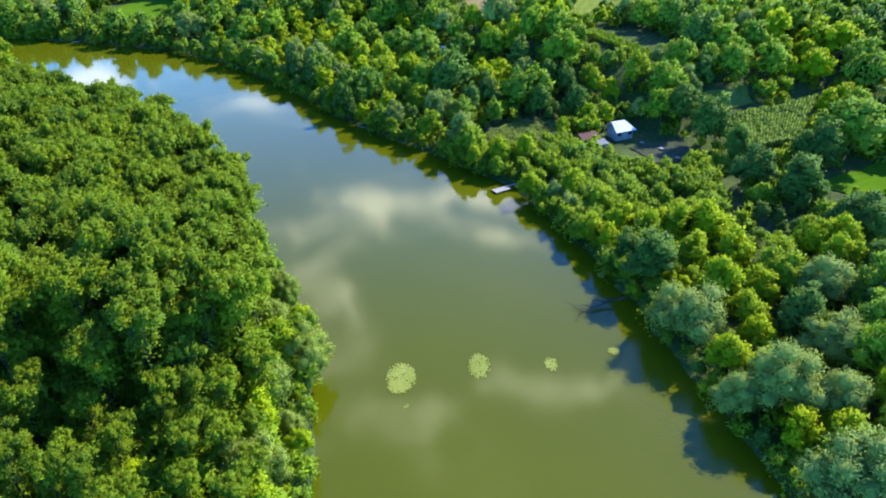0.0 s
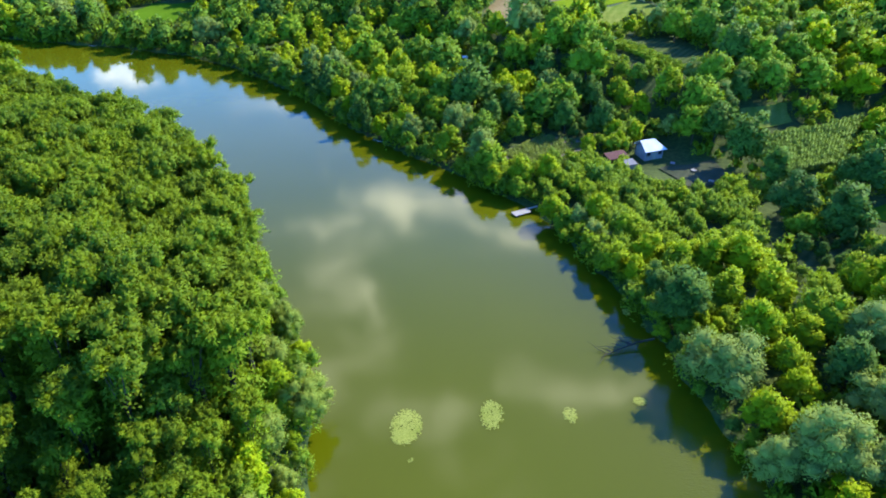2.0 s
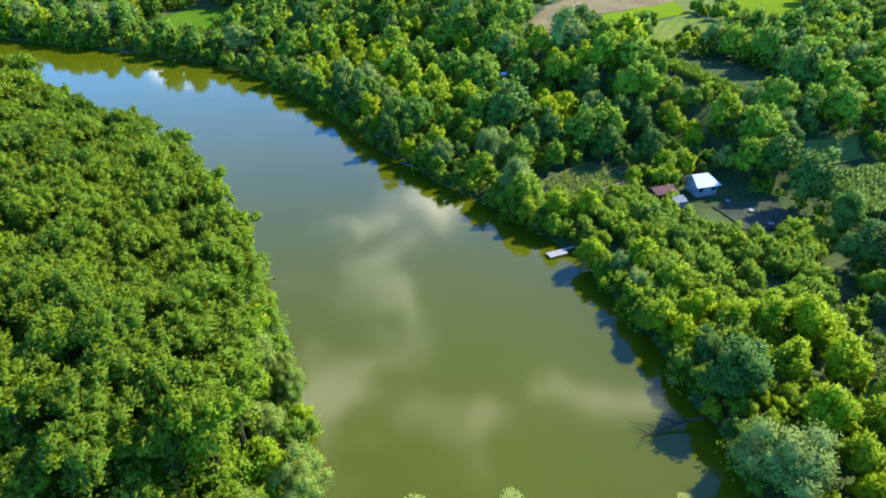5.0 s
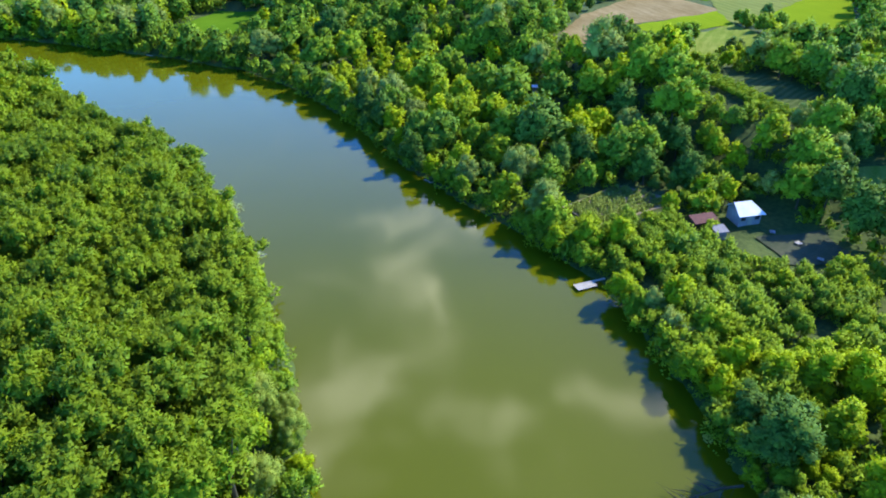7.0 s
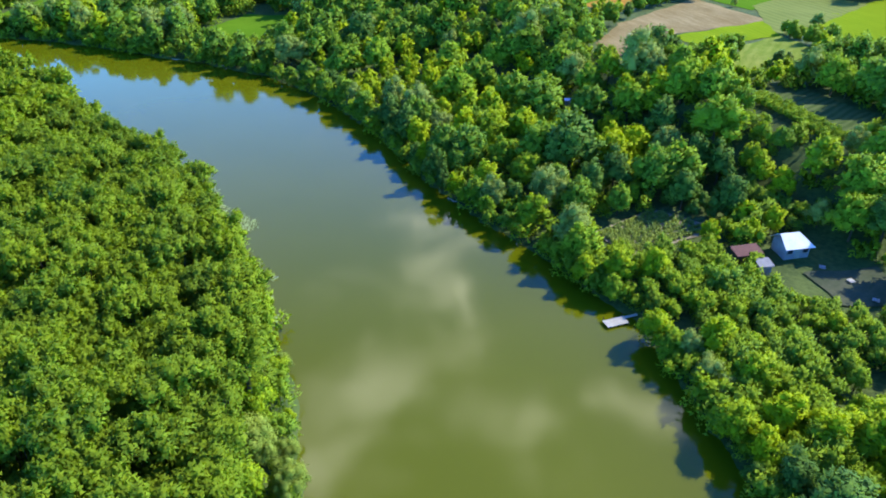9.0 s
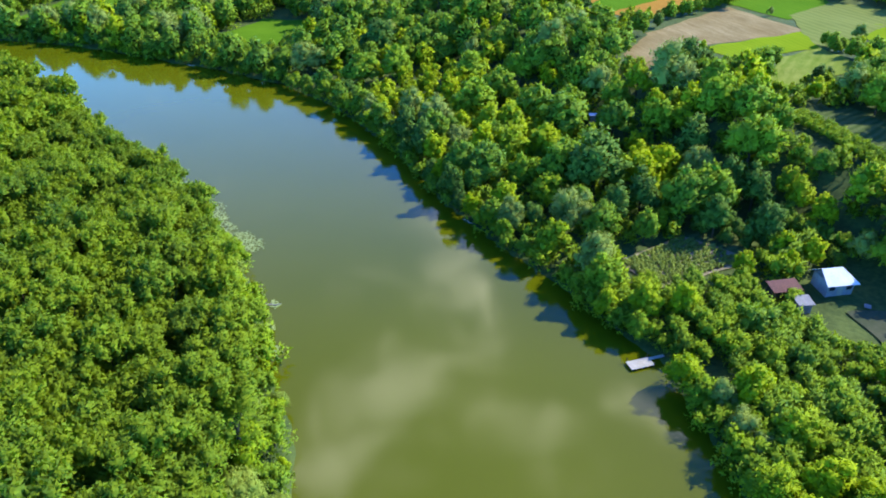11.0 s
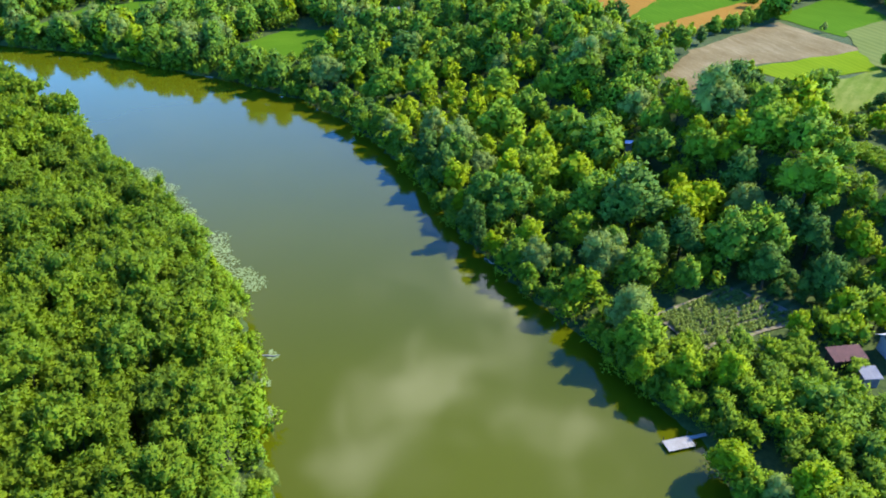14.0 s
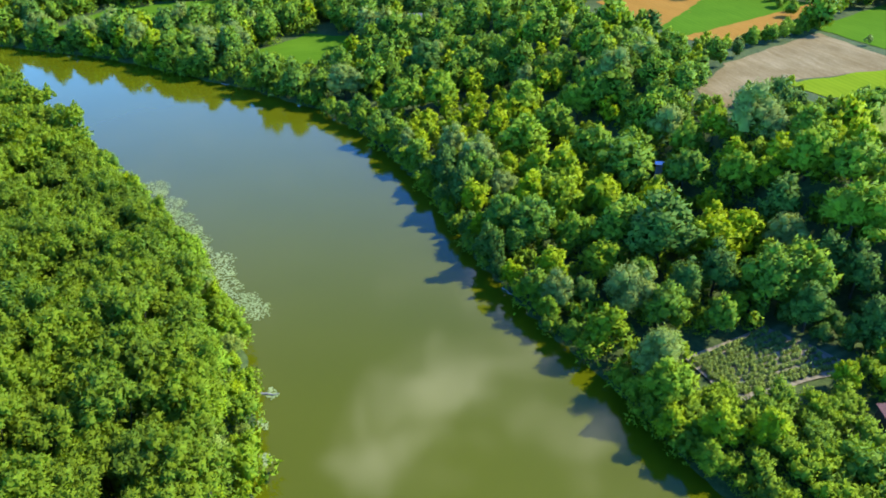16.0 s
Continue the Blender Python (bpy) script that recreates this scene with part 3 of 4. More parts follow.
for x, y, k in scatter(4, -60, 0, 8, 33, 3.6, on_left):
    plant(("lime", "broad", "willow", "shrub")[int(k * 4)], x, y, (0.95, 0.9, 0.8, 2.0)[int(k * 4)], 1.0)

floor_brush = [p for p in scatter(15, -48, -8, 30, 64, 2.6, on_left)]
joined("plantation_brush", "shrub", "dark green brush on the plantation's floor", [(x, y, 1.0 + 0.6 * k) for x, y, k in floor_brush], 1.25, "undergrowth")

# trees that stand out, place by place: kind, east, north, size
SOUTH_BANK = [  # willows and young trees of the near right bank
    ("willow", 26.6, 59.6, 1.28), ("willow", 32.4, 48.4, 1.32), ("willow", 28.2, 48, 0.83), ("willow", 36.8, 46.3, 0.98), ("willow", 40.9, 54.7, 1.13), ("willow", 33.4, 37.2, 1.36), ("willow", 43.5, 63.9, 1.18),
    ("lime", 36.4, 65, 1.04), ("lime", 33.3, 60.2, 1.05), ("lime", 33.3, 56.9, 0.89), ("lime", 29, 53.1, 1.1), ("dark", 38.6, 58.7, 1.04), ("lime", 31.9, 43.5, 0.91), ("lime", 35.2, 42.6, 1.04),
    ("dark", 47.5, 60.5, 0.85),
]
MIDDLE_BANK = [  # by the shrubs above the landing stage
    ("lime", 30.9, 80.1, 1.32), ("lime", 34.7, 78.4, 1.48), ("lime", 36.1, 72.9, 1.27), ("lime", 31, 72.8, 1.09), ("dark", 25.3, 69.7, 1.25), ("lime", 39.6, 67.2, 1.38), ("dark", 51.5, 89.2, 1.35), 
    ("dark", 46.4, 93.4, 1.15), ("dark", 54, 79.5, 1.05), ("lime", 19.3, 80, 1.11), ("lime", 21.5, 77.4, 0.91), ("lime", 18.8, 91.6, 1.03), ("willow", 16.4, 90.8, 0.53),
    ("willow", 17.8, 87.1, 0.54), ("willow", 19.3, 85.2, 0.46), ("lime", 13.1, 93.6, 0.91), ("lime", 22.1, 86.8, 1.06), ("lime", 23.8, 81.7, 1.01), ("lime", 27.6, 79.6, 1.13), ("dark", 23.3, 74.1, 0.73),
    ("dark", 55, 77, 1.15), ("dark", 52, 68.5, 1),
]
ROUND_HUT = [  # round the hut, the garden and the yard
    ("broad", 65.9, 105.1, 1.97), ("dark", 60.2, 100.3, 1.15), ("lime", 21.4, 116, 0.6), ("lime", 26.4, 120.2, 0.7), ("lime", 29.9, 119.6, 0.75), 
    ("broad", 9.4, 121.8, 0.66), ("lime", 26.9, 117, 0.55), ("lime", 9.3, 104.5, 0.93), ("lime", 13.6, 105.2, 0.86), ("broad", 39.4, 118.4, 1.05), ("dark", 42.6, 116.8, 1.15), ("dark", 45.4, 111, 1.3), 
    ("dark", 47.4, 103, 0.9), ("broad", 71.7, 113.9, 1.1), ("dark", 57.4, 101.7, 0.8),
]
EAST_SLOPE = [  # the slope behind the hut
    ("broad", 44.9, 129.9, 1.17), ("lime", 37.1, 129.4, 1.44), ("lime", 28.5, 133.6, 0.73), ("willow", 42.3, 128.3, 0.55), ("broad", 50.2, 129.5, 0.99), ("broad", 54.5, 128.2, 1.18), ("broad", 62, 128.8, 1.21),
    ("lime", 67.8, 142.8, 1.66), ("willow", 63.6, 147.8, 0.9), ("lime", 79.1, 136.3, 1.66), ("lime", 70.5, 128.5, 1.35), ("broad", 78.2, 127.6, 1.48), ("lime", 29.5, 130.4, 0.94), ("lime", 32.1, 127.4, 0.81),
    ("dark", 24.7, 123.3, 0.86), ("broad", 24.4, 148.2, 1.17),
]
GARDEN_WOOD = [  # the wood behind the garden
    ("broad", 10.6, 149.7, 1.06), ("broad", 14.5, 128.2, 1.29), ("willow", 16.9, 138.9, 0.87), ("broad", 23.7, 138.8, 1.56), ("dark", 20.8, 133, 0.92), ("dark", 24, 131.7, 0.91), ("dark", 18.5, 124.6, 0.86),
    ("lime", 8.1, 140.8, 1.13), ("dark", 16.1, 143.2, 0.95), ("broad", 19.2, 150.3, 1.18), ("dark", 8.7, 128.9, 0.96),
]
FAR_BANK = [  # the bank wood upstream
    ("broad", -4.2, 152.2, 1.54), ("broad", 3.8, 151.6, 1.17), ("lime", 7.2, 161.8, 1.1), ("dark", 1.7, 133.5, 1.66), ("lime", -6.4, 143.5, 1.49), ("willow", -0.7, 122.3, 0.95), ("willow", 3.3, 112, 0.87),
    ("lime", -2.4, 115.8, 1.02), ("lime", -4.9, 128.4, 1.14), ("lime", 5.2, 104.5, 0.77), ("dark", 5.3, 124.8, 0.85), ("lime", -10.6, 125.7, 0.94), ("lime", -12, 141.5, 1.49), ("lime", 0, 148.1, 1.1),
    ("broad", -9.4, 157.5, 1.35), ("broad", -4.1, 158.5, 1.2),
]
BEND = [  # the river's far bend
    ("lime", -15, 124.4, 0.64), ("lime", -22.4, 134.3, 0.71), ("lime", -17.3, 142.9, 1.25), ("broad", -21.9, 159, 1.47), ("broad", -18.4, 168.4, 1.22), ("willow", -28, 152.2, 1.04), ("willow", -33.8, 156.8, 0.87),
    ("broad", -26.7, 177.7, 1.31), ("broad", -15.8, 176.5, 1.1), ("broad", -42.9, 177.7, 1.36), ("broad", -49.5, 173, 1.34), ("willow", -65.3, 180.5, 1.25), ("dark", -51.9, 192.9, 1.57), ("lime", -72.1, 217, 1.15),
    ("broad", -41.9, 194.2, 1.28), ("lime", -24.9, 140, 1.07), ("dark", -27.3, 142, 0.84), ("dark", -19.1, 128.3, 0.74), ("dark", -32.6, 150, 0.76), ("willow", -149, 197.5, 1.3), ("willow", -140, 199, 1.2),
    ("willow", -112, 196.5, 1.5), ("willow", -105.5, 200.5, 1.25), ("willow", -131, 196.5, 1.2),
]
LEFT_EDGE = [  # the plantation's edge
    ("sallow", -14.2, 54.2, 0.83), ("sallow", -16.9, 39.5, 0.79), ("sallow", -18.4, 66, 0.6), ("lime", -20.9, 38, 1.01), ("lime", -25.2, 37.1, 0.87), ("broad", -23.5, 46.6, 0.84),
]
GARDEN_BUSHES = [  # bushes between the garden, the sheds and the landing stage
    ("shrub", 24.2, 118.1, 1.10), ("shrub", 25.9, 116.1, 1.30), ("shrub", 21.4, 113.2, 1.09), ("shrub", 18.3, 111.5, 1.06), ("shrub", 15.4, 111.5, 1.05), ("shrub", 13.6, 109.1, 0.98), ("shrub", 21.9, 109.1, 1.05), ("shrub", 17.7, 107.7, 1.08), ("shrub", 10.3, 106.0, 1.14), ("shrub", 7.2, 106.3, 1.14), ("shrub", 9.4, 110.4, 0.89), ("shrub", 18.6, 102.5, 1.12), ("shrub", 14.4, 104.9, 1.13), ("shrub", 24.2, 106.0, 1.38), ("shrub", 26.2, 111.0, 0.83), ("shrub", 11.5, 100.6, 0.65), ("shrub", 12.7, 98.6, 0.7), ("shrub", 13.8, 100.4, 0.95), ("shrub", 12.8, 102.3, 0.95), ("shrub", 10.3, 101.9, 0.75), ("shrub", 14.6, 98.2, 0.95), ("shrub", 8.2, 103.2, 0.8),
]
STANDOUT = GARDEN_BUSHES + SOUTH_BANK + MIDDLE_BANK + ROUND_HUT + EAST_SLOPE + GARDEN_WOOD + FAR_BANK + BEND + LEFT_EDGE
for kind, x, y, size in STANDOUT:
    near_water = x > 12 and y < 100  # near-bank trees, lowered and moved away from the camera to fit its view
    plant(kind, x + 0.4 * near_water, y + 0.6 * near_water, size, size ** -0.38 * (0.86 if near_water else 1.0))

BUILT_UP = [np.array(q, float) for q in ([(29, 106), (36, 105.5), (37, 112), (27.5, 110)], [(27, 110), (36, 112), (38, 118), (30, 119)], [(22, 108.5), (29, 108), (31, 119), (22, 117.5)], [(6, 95), (13, 95.5), (15, 102.5), (7, 101.5)], [(-70, 224), (-63, 224), (-63, 231), (-70, 231)], [(-2, 153), (2, 153), (2, 157), (-2, 157)])]


def free(x, y, margin):
    d = shore_distance(x, y)
    return d > 0.4 and not any(inside_quad(x, y, q, margin) for q in CLEAR + BUILT_UP)


SHRUBS = np.array([(3, 106), (10.5, 110), (22, 112), (30, 108), (37, 101.5), (47, 103), (40, 84), (31, 66), (21, 66), (10, 98)], float)


GARDEN_EDGE = np.array([(19, 117), (31, 117.5), (35, 123), (30, 131), (25, 134), (15, 128)], float)


def low(x, y):
    return inside_quad(x, y, SHRUBS) or inside_quad(x, y, GARDEN_EDGE)


# Fields whose sun side is kept low so that no tree shades them.
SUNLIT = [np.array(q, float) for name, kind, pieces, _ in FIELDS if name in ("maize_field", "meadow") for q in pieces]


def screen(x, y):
    """Lowers growth that hides open land from the camera or shades SUNLIT fields."""
    # Direction away from the camera's path, taken at (0, 25).
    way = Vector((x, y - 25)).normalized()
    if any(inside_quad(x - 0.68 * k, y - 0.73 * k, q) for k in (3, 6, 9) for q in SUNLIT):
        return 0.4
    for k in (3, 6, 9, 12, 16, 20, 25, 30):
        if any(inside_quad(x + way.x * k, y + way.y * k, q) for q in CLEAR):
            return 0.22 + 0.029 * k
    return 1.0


def right_side(x, y):
    return x > -60 and y > 18 and not (x < 12 and y < 95)


bushes = scatter(5, -20, 60, 30, 130, 2.7, lambda x, y: right_side(x, y) and low(x, y) and free(x, y, 1.3))
for x, y, k in bushes:
    clump = noise.noise((x * 0.16, y * 0.16, 9.0))
    if clump < -0.42:
        continue
    if k > 0.9 or (y < 86 and k > 0.62):
        plant("lime" if clump > -0.1 else "broad", x, y, 0.5 + 0.16 * clump, 0.95)
    else:
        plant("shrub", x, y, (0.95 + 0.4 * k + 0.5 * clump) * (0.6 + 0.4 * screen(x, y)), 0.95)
spots = [(x, y, 2.1 * size + 1.1) for _, x, y, size in STANDOUT]


def wood_place(x, y):
    return (x < 14 + 0.64 * y or x < 46) and right_side(x, y) and not low(x, y) and free(x, y, 1.0) and clear_of(x, y, spots) and not (x > 75 and y < 90)


wood = [p for p in scatter(7, -62, 92, 76, 152, 4.8, wood_place)] + scatter(13, -62, 92, 152, 206, 4.3, wood_place) + scatter(6, 20, 62, 18, 76, 4.9, wood_place)
rest = {"broad": [], "dark": [], "lime": [], "willow": []}
for x, y, k in wood:
    shore = shore_distance(x, y)
    patch = noise.noise((x * 0.05, y * 0.05, 4.0)) + 0.4 * (k - 0.5)
    if noise.noise((x * 0.13, y * 0.13, 2.0)) < -0.4 and shore > 6:
        continue
    if y < 62 and x < 40:
        continue
    patch -= 0.12 if y <= 76 else 0.3 * float(slope(120, 150, y)) * (patch > 0)
    patch -= 0.2 * float(-62 < x < -8 and 148 < y < 188)
    kind = "dark" if patch > 0.27 else "lime" if patch < -0.22 else "willow" if 0.9 < (k * 17) % 1 else "broad"
    size = (0.72 + 0.72 * ((k * 5.7) % 1) ** 1.5) * (0.72 + 0.28 * float(slope(2, 12, shore)) if y > 76 else 1.08) * (0.8 if y > 152 else 0.97 if y > 122 else 0.9)
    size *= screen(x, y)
    if y > 160 or x > 72 or (x < -30 and shore > 25):
        rest[kind].append((x, y, size))
    elif size < 0.5:
        plant("shrub", x, y, size * 2.9, 0.95)
    else:
        plant(kind, x, y, size, 0.95)
under = scatter(12, -60, 75, 30, 175, 3.9, lambda x, y: right_side(x, y) and (y > 76 or 26 < x < 62) and not low(x, y) and free(x, y, 0.6))
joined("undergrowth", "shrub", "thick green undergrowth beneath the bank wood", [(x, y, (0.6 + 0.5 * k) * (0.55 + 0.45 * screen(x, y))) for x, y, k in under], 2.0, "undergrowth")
for kind, label in (("broad", "mid-green"), ("dark", "dark green"), ("lime", "yellow-green"), ("willow", "silvery green")):
    joined("wood", kind, label + " broadleaf wood between the river and the fields", rest[kind], 1.8)


def beyond(x, y):
    if x < -16 - 1.25 * (y - 54) or x > 14 + 0.64 * y or y > 254 + (x + 223) * 0.32:
        return False
    return (y > 206 or x < -60 or x > 92) and not (x > -60 and y < 100) and y > 100 and (x > -60 or y > 175) and free(x, y, 1.5) and noise.noise((x * 0.07, y * 0.07, 2.0)) > -0.42


behind = scatter(9, -260, 150, 100, 336, 5.6, beyond)
for kind, low_k, high_k, label in (("broad", 0.0, 0.64, "mid-green woods"), ("dark", 0.64, 0.68, "dark green woods"), ("willow", 0.68, 0.78, "silvery willows"), ("lime", 0.78, 1.0, "yellow-green young woods")):
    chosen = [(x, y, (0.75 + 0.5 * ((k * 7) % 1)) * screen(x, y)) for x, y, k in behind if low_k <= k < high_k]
    joined("bend_woods", kind, label + " behind the river's bend", [p for p in chosen if p[0] < -15 and p[1] < 250], 2.0)
    joined("far_woods", kind, "far " + label + " beyond the river", [p for p in chosen if not (p[0] < -15 and p[1] < 250)], 3.0)
brush = scatter(14, -185, -58, 176, 250, 4.2, lambda x, y: beyond(x, y) and free(x, y, 1.0))
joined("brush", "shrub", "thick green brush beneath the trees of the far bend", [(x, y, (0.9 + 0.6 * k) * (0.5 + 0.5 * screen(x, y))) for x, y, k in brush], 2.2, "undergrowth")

# hedges between the fields
hedge = []
for (ax, ay), (bx, by), count in (((13, 213.5), (31, 237), 21), ((45, 197.5), (52, 182.5), 13), ((28, 237), (20, 268), 8), ((52, 182), (66, 184), 12)):
    for i in range(count):
        k = (i + 0.5) / count
        hedge.append((ax + (bx - ax) * k + math.sin(i * 2.7), ay + (by - ay) * k + math.cos(i * 1.9), 0.42 + 0.13 * math.sin(i * 4.1)))
joined("hedge", "broad", "dark green hedge trees between the fields", hedge, 2.0)

# bushes along the water's edge
edge = []
for bank, side in ((LEFT_BANK, -1), (RIGHT_BANK, 1)):
    for (ax, ay), (bx, by) in zip(bank, bank[1:]):
        if ay < 15 or ax < -175:
            continue
        steps = max(1, int(math.hypot(bx - ax, by - ay) / 2.3))
        for i in range(steps):
            k = (i + 0.5) / steps
            edge.append((ax + (bx - ax) * k, ay + (by - ay) * k, side))
for i, (x, y, side) in enumerate(edge):
    out = 1.0 + 0.6 * math.sin(i * 2.3)
    px, py = (x - out - 0.7, y - 0.4) if side < 0 else (x + out * 0.8, y + out * 0.6)
    if not free(px, py, 0.0):
        continue
    if side < 0:
        plant(("shrub", "lime", "shrub", "lime", "sallow")[i % 5], px, py, (1.2, 0.5, 1.4, 0.6, 0.42)[i % 5] * (0.9 + 0.2 * math.sin(i * 1.7)), 1.0)
        if i % 2 and y < 96:
            plant(("lime", "sallow", "lime", "sallow")[i // 2 % 4], px - 2.4, py - 1.3, (0.95, 0.8, 1.05, 0.7)[i // 2 % 4], 1.1)
    else:
        plant(("shrub", "broad", "shrub", "dark")[i % 4], px, py, (0.65 if y < 60 else 1) * (1.1, 0.5, 1.3, 0.5)[i % 4] * (0.9 + 0.2 * math.sin(i * 1.7)), 1.0)
        if i % 2 and y > 62 and not 72 < y < 104 and x > -60 and clear_of(px + 1.0, py + 1.2, spots):
            plant(("broad", "dark", "lime", "broad", "willow")[i // 2 % 5], px + 1.0, py + 1.2, (0.85, 0.95, 0.8, 1.0, 0.9)[i // 2 % 5] * (0.78 if y > 104 else 1.0), 1.05)


# ---- buildings ----
def box(bm, x0, x1, y0, y1, z0, z1):
    made = bmesh.ops.create_cube(bm, size=1.0)["verts"]
    bmesh.ops.scale(bm, vec=(x1 - x0, y1 - y0, z1 - z0), verts=made)
    bmesh.ops.translate(bm, vec=((x0 + x1) / 2, (y0 + y1) / 2, (z0 + z1) / 2), verts=made)
    return made


def slab(bm, corners, thick):
    """A plate with the given upper corners."""
    top = [bm.verts.new(c) for c in corners]
    down = [bm.verts.new((c[0], c[1], c[2] - thick)) for c in corners]
    bm.faces.new(top)
    bm.faces.new(down[::-1])
    for i in range(len(top)):
        j = (i + 1) % len(top)
        bm.faces.new((top[j], top[i], down[i], down[j]))


def hut(name, label, x, y, turn, length, depth, wall, ridge, roof_mat, wall_mat):
    house = tagged(new(name), label, "hut")
    z = height_at(x, y)
    house.matrix_basis = pose(x, y, z, 0, 0, turn)
    l, d = length / 2, depth / 2
    for wall_name, b in (("wall", (-l, l, -d, -d + 0.2)), ("wall", (-l, l, d - 0.2, d)), ("wall", (-l, -l + 0.2, -d + 0.2, d - 0.2)), ("wall", (l - 0.2, l, -d + 0.2, d - 0.2))):
        bm = bmesh.new()
        box(bm, *b, -0.5, wall)
        part(wall_name, bm, wall_mat, house)
    e = 0.4
    hip = depth * 0.35
    for corners in ([(-l - e, -d - e, wall - 0.1), (l + e, -d - e, wall - 0.1), (l - hip, 0, ridge), (-l - e, 0, ridge)], [(l + e, d + e, wall - 0.1), (-l - e, d + e, wall - 0.1), (-l - e, 0, ridge), (l - hip, 0, ridge)], [(l + e, -d - e, wall - 0.1), (l + e, d + e, wall - 0.1), (l - hip, 0, ridge)]):
        bm = bmesh.new()
        slab(bm, corners, 0.06)
        part("roof", bm, roof_mat, house)
    bm = bmesh.new()
    slab(bm, [(-l + 0.02, d, wall), (-l + 0.02, -d, wall), (-l + 0.02, 0, ridge - 0.15)], 0.05)
    part("gable", bm, wall_mat, house)
    return house


home = hut("hut", "small whitewashed hut with a white sheet-metal roof among trees", 31.6, 115.3, 22, 3.4, 3.0, 1.8, 3.1, SHEET, WALL)
for px in (-1.1, 1.1):
    bm = bmesh.new()
    box(bm, px - 0.33, px + 0.33, -1.54, -1.48, 0.8, 1.4)
    pane = part("window", bm, DARK, home, "dark window")
    bm = bmesh.new()
    box(bm, px - 0.4, px + 0.4, -1.57, -1.5, 0.72, 0.8)
    part("sill", bm, PLANK, pane)
bm = bmesh.new()
box(bm, -0.36, 0.36, -1.55, -1.48, 0.0, 1.7)
part("door", bm, PLANK, home, "weathered plank door")


def shed(name, label, x, y, turn, length, depth, front, back, roof_mat, wall_mat):
    """A lean-to: four walls of boards and a pitched sheet roof."""
    ob = tagged(new(name), label, "shed")
    ob.matrix_basis = pose(x, y, height_at(x, y), 0, 0, turn)
    l, d = length / 2, depth / 2
    for b, z in (((-l, l, -d, -d + 0.1), front), ((-l, l, d - 0.1, d), back), ((-l, -l + 0.1, -d + 0.1, d - 0.1), front), ((l - 0.1, l, -d + 0.1, d - 0.1), front)):
        bm = bmesh.new()
        box(bm, *b, -0.4, z - 0.08)
        part("wall", bm, wall_mat, ob)
    bm = bmesh.new()
    slab(bm, [(-l - 0.2, -d - 0.2, front), (l + 0.2, -d - 0.2, front), (l + 0.2, d + 0.2, back), (-l - 0.2, d + 0.2, back)], 0.05)
    for k in np.arange(-l, l, 0.5):
        box(bm, k - 0.03, k + 0.03, -d - 0.2, -d + 0.0, front - 0.02, front + 0.05)
    part("roof", bm, roof_mat, ob)
    return ob


shed("shed", "low shed with a rusty red sheet roof beside the hut", 25.6, 112.4, 24, 3.4, 1.6, 1.5, 1.9, RUST, BARK)
shed("shed", "small grey sheet-roofed lean-to by the hut", 27.3, 109.9, 20, 1.6, 1.3, 1.4, 1.7, GREY, GREY)
# Shrunk until its roof reads as a thin white streak from the camera.
shed("shed", "narrow white-roofed shelter among the trees, sized to the camera's view", 0.2, 155.3, 8, 1.1, 0.5, 3.5, 3.7, SHEET, WALL)
hut("hut", "distant hut with a pale roof among far trees", -66.5, 227.5, 30, 6.0, 5.0, 2.6, 4.6, GREY, WALL)
hut("hut", "hut with a blue-grey roof at the wood's edge", 86.5, 134.0, -10, 6.0, 4.5, 2.4, 4.2, GREY, WALL)


# ---- the landing stage ----
def landing_stage():
    stage = tagged(new("landing_stage"), "pale weathered plank landing stage moored at the bank", "dock")
    stage.matrix_basis = pose(9.25, 97.45, 0, 0, 0, 31) @ Matrix.Diagonal((0.87, 0.87, 0.87, 1))
    me = bpy.data.meshes.new("plank")
    bm = bmesh.new()
    box(bm, -0.121, 0.121, -0.78, 0.78, 0.30, 0.35)
    bmesh.ops.bevel(bm, geom=bm.edges[:], offset=0.008, segments=1, affect="EDGES")
    bm.to_mesh(me)
    bm.free()
    me.materials.append(PLANK)
    for i in range(13):
        ob = new("plank", me)
        ob.parent = stage
        ob.matrix_basis = pose(-1.5 + i * 0.25, 0.02 * math.sin(i * 2.1), 0.004 * math.sin(i * 5.0), 0, 0, 0.7 * math.sin(i * 3.3))
    for y in (-0.6, 0.6):
        bm = bmesh.new()
        box(bm, -1.6, 1.6, y - 0.06, y + 0.06, 0.18, 0.295)
        part("beam", bm, BARK, stage, "dark beam")
    for x in (-1.1, 0.0, 1.1):
        bm = bmesh.new()
        bmesh.ops.create_cone(bm, cap_ends=True, segments=14, radius1=0.26, radius2=0.26, depth=1.3, matrix=pose(x, 0, -0.04, 90, 0, 0))
        part("float", bm, DARK, stage, "dark float drum")
    for x, y in ((1.45, 0.86), (-1.45, 0.86), (1.45, -0.86)):
        bm = bmesh.new()
        tube(bm, [(x, y, -1.4), (x + 0.02, y, 0.9)], [0.06, 0.05], 8)
        part("post", bm, BARK, stage)
    bm = bmesh.new()
    box(bm, 1.62, 3.6, 0.15, 0.6, 0.36, 0.41)
    part("gangplank", bm, PLANK, stage)


landing_stage()


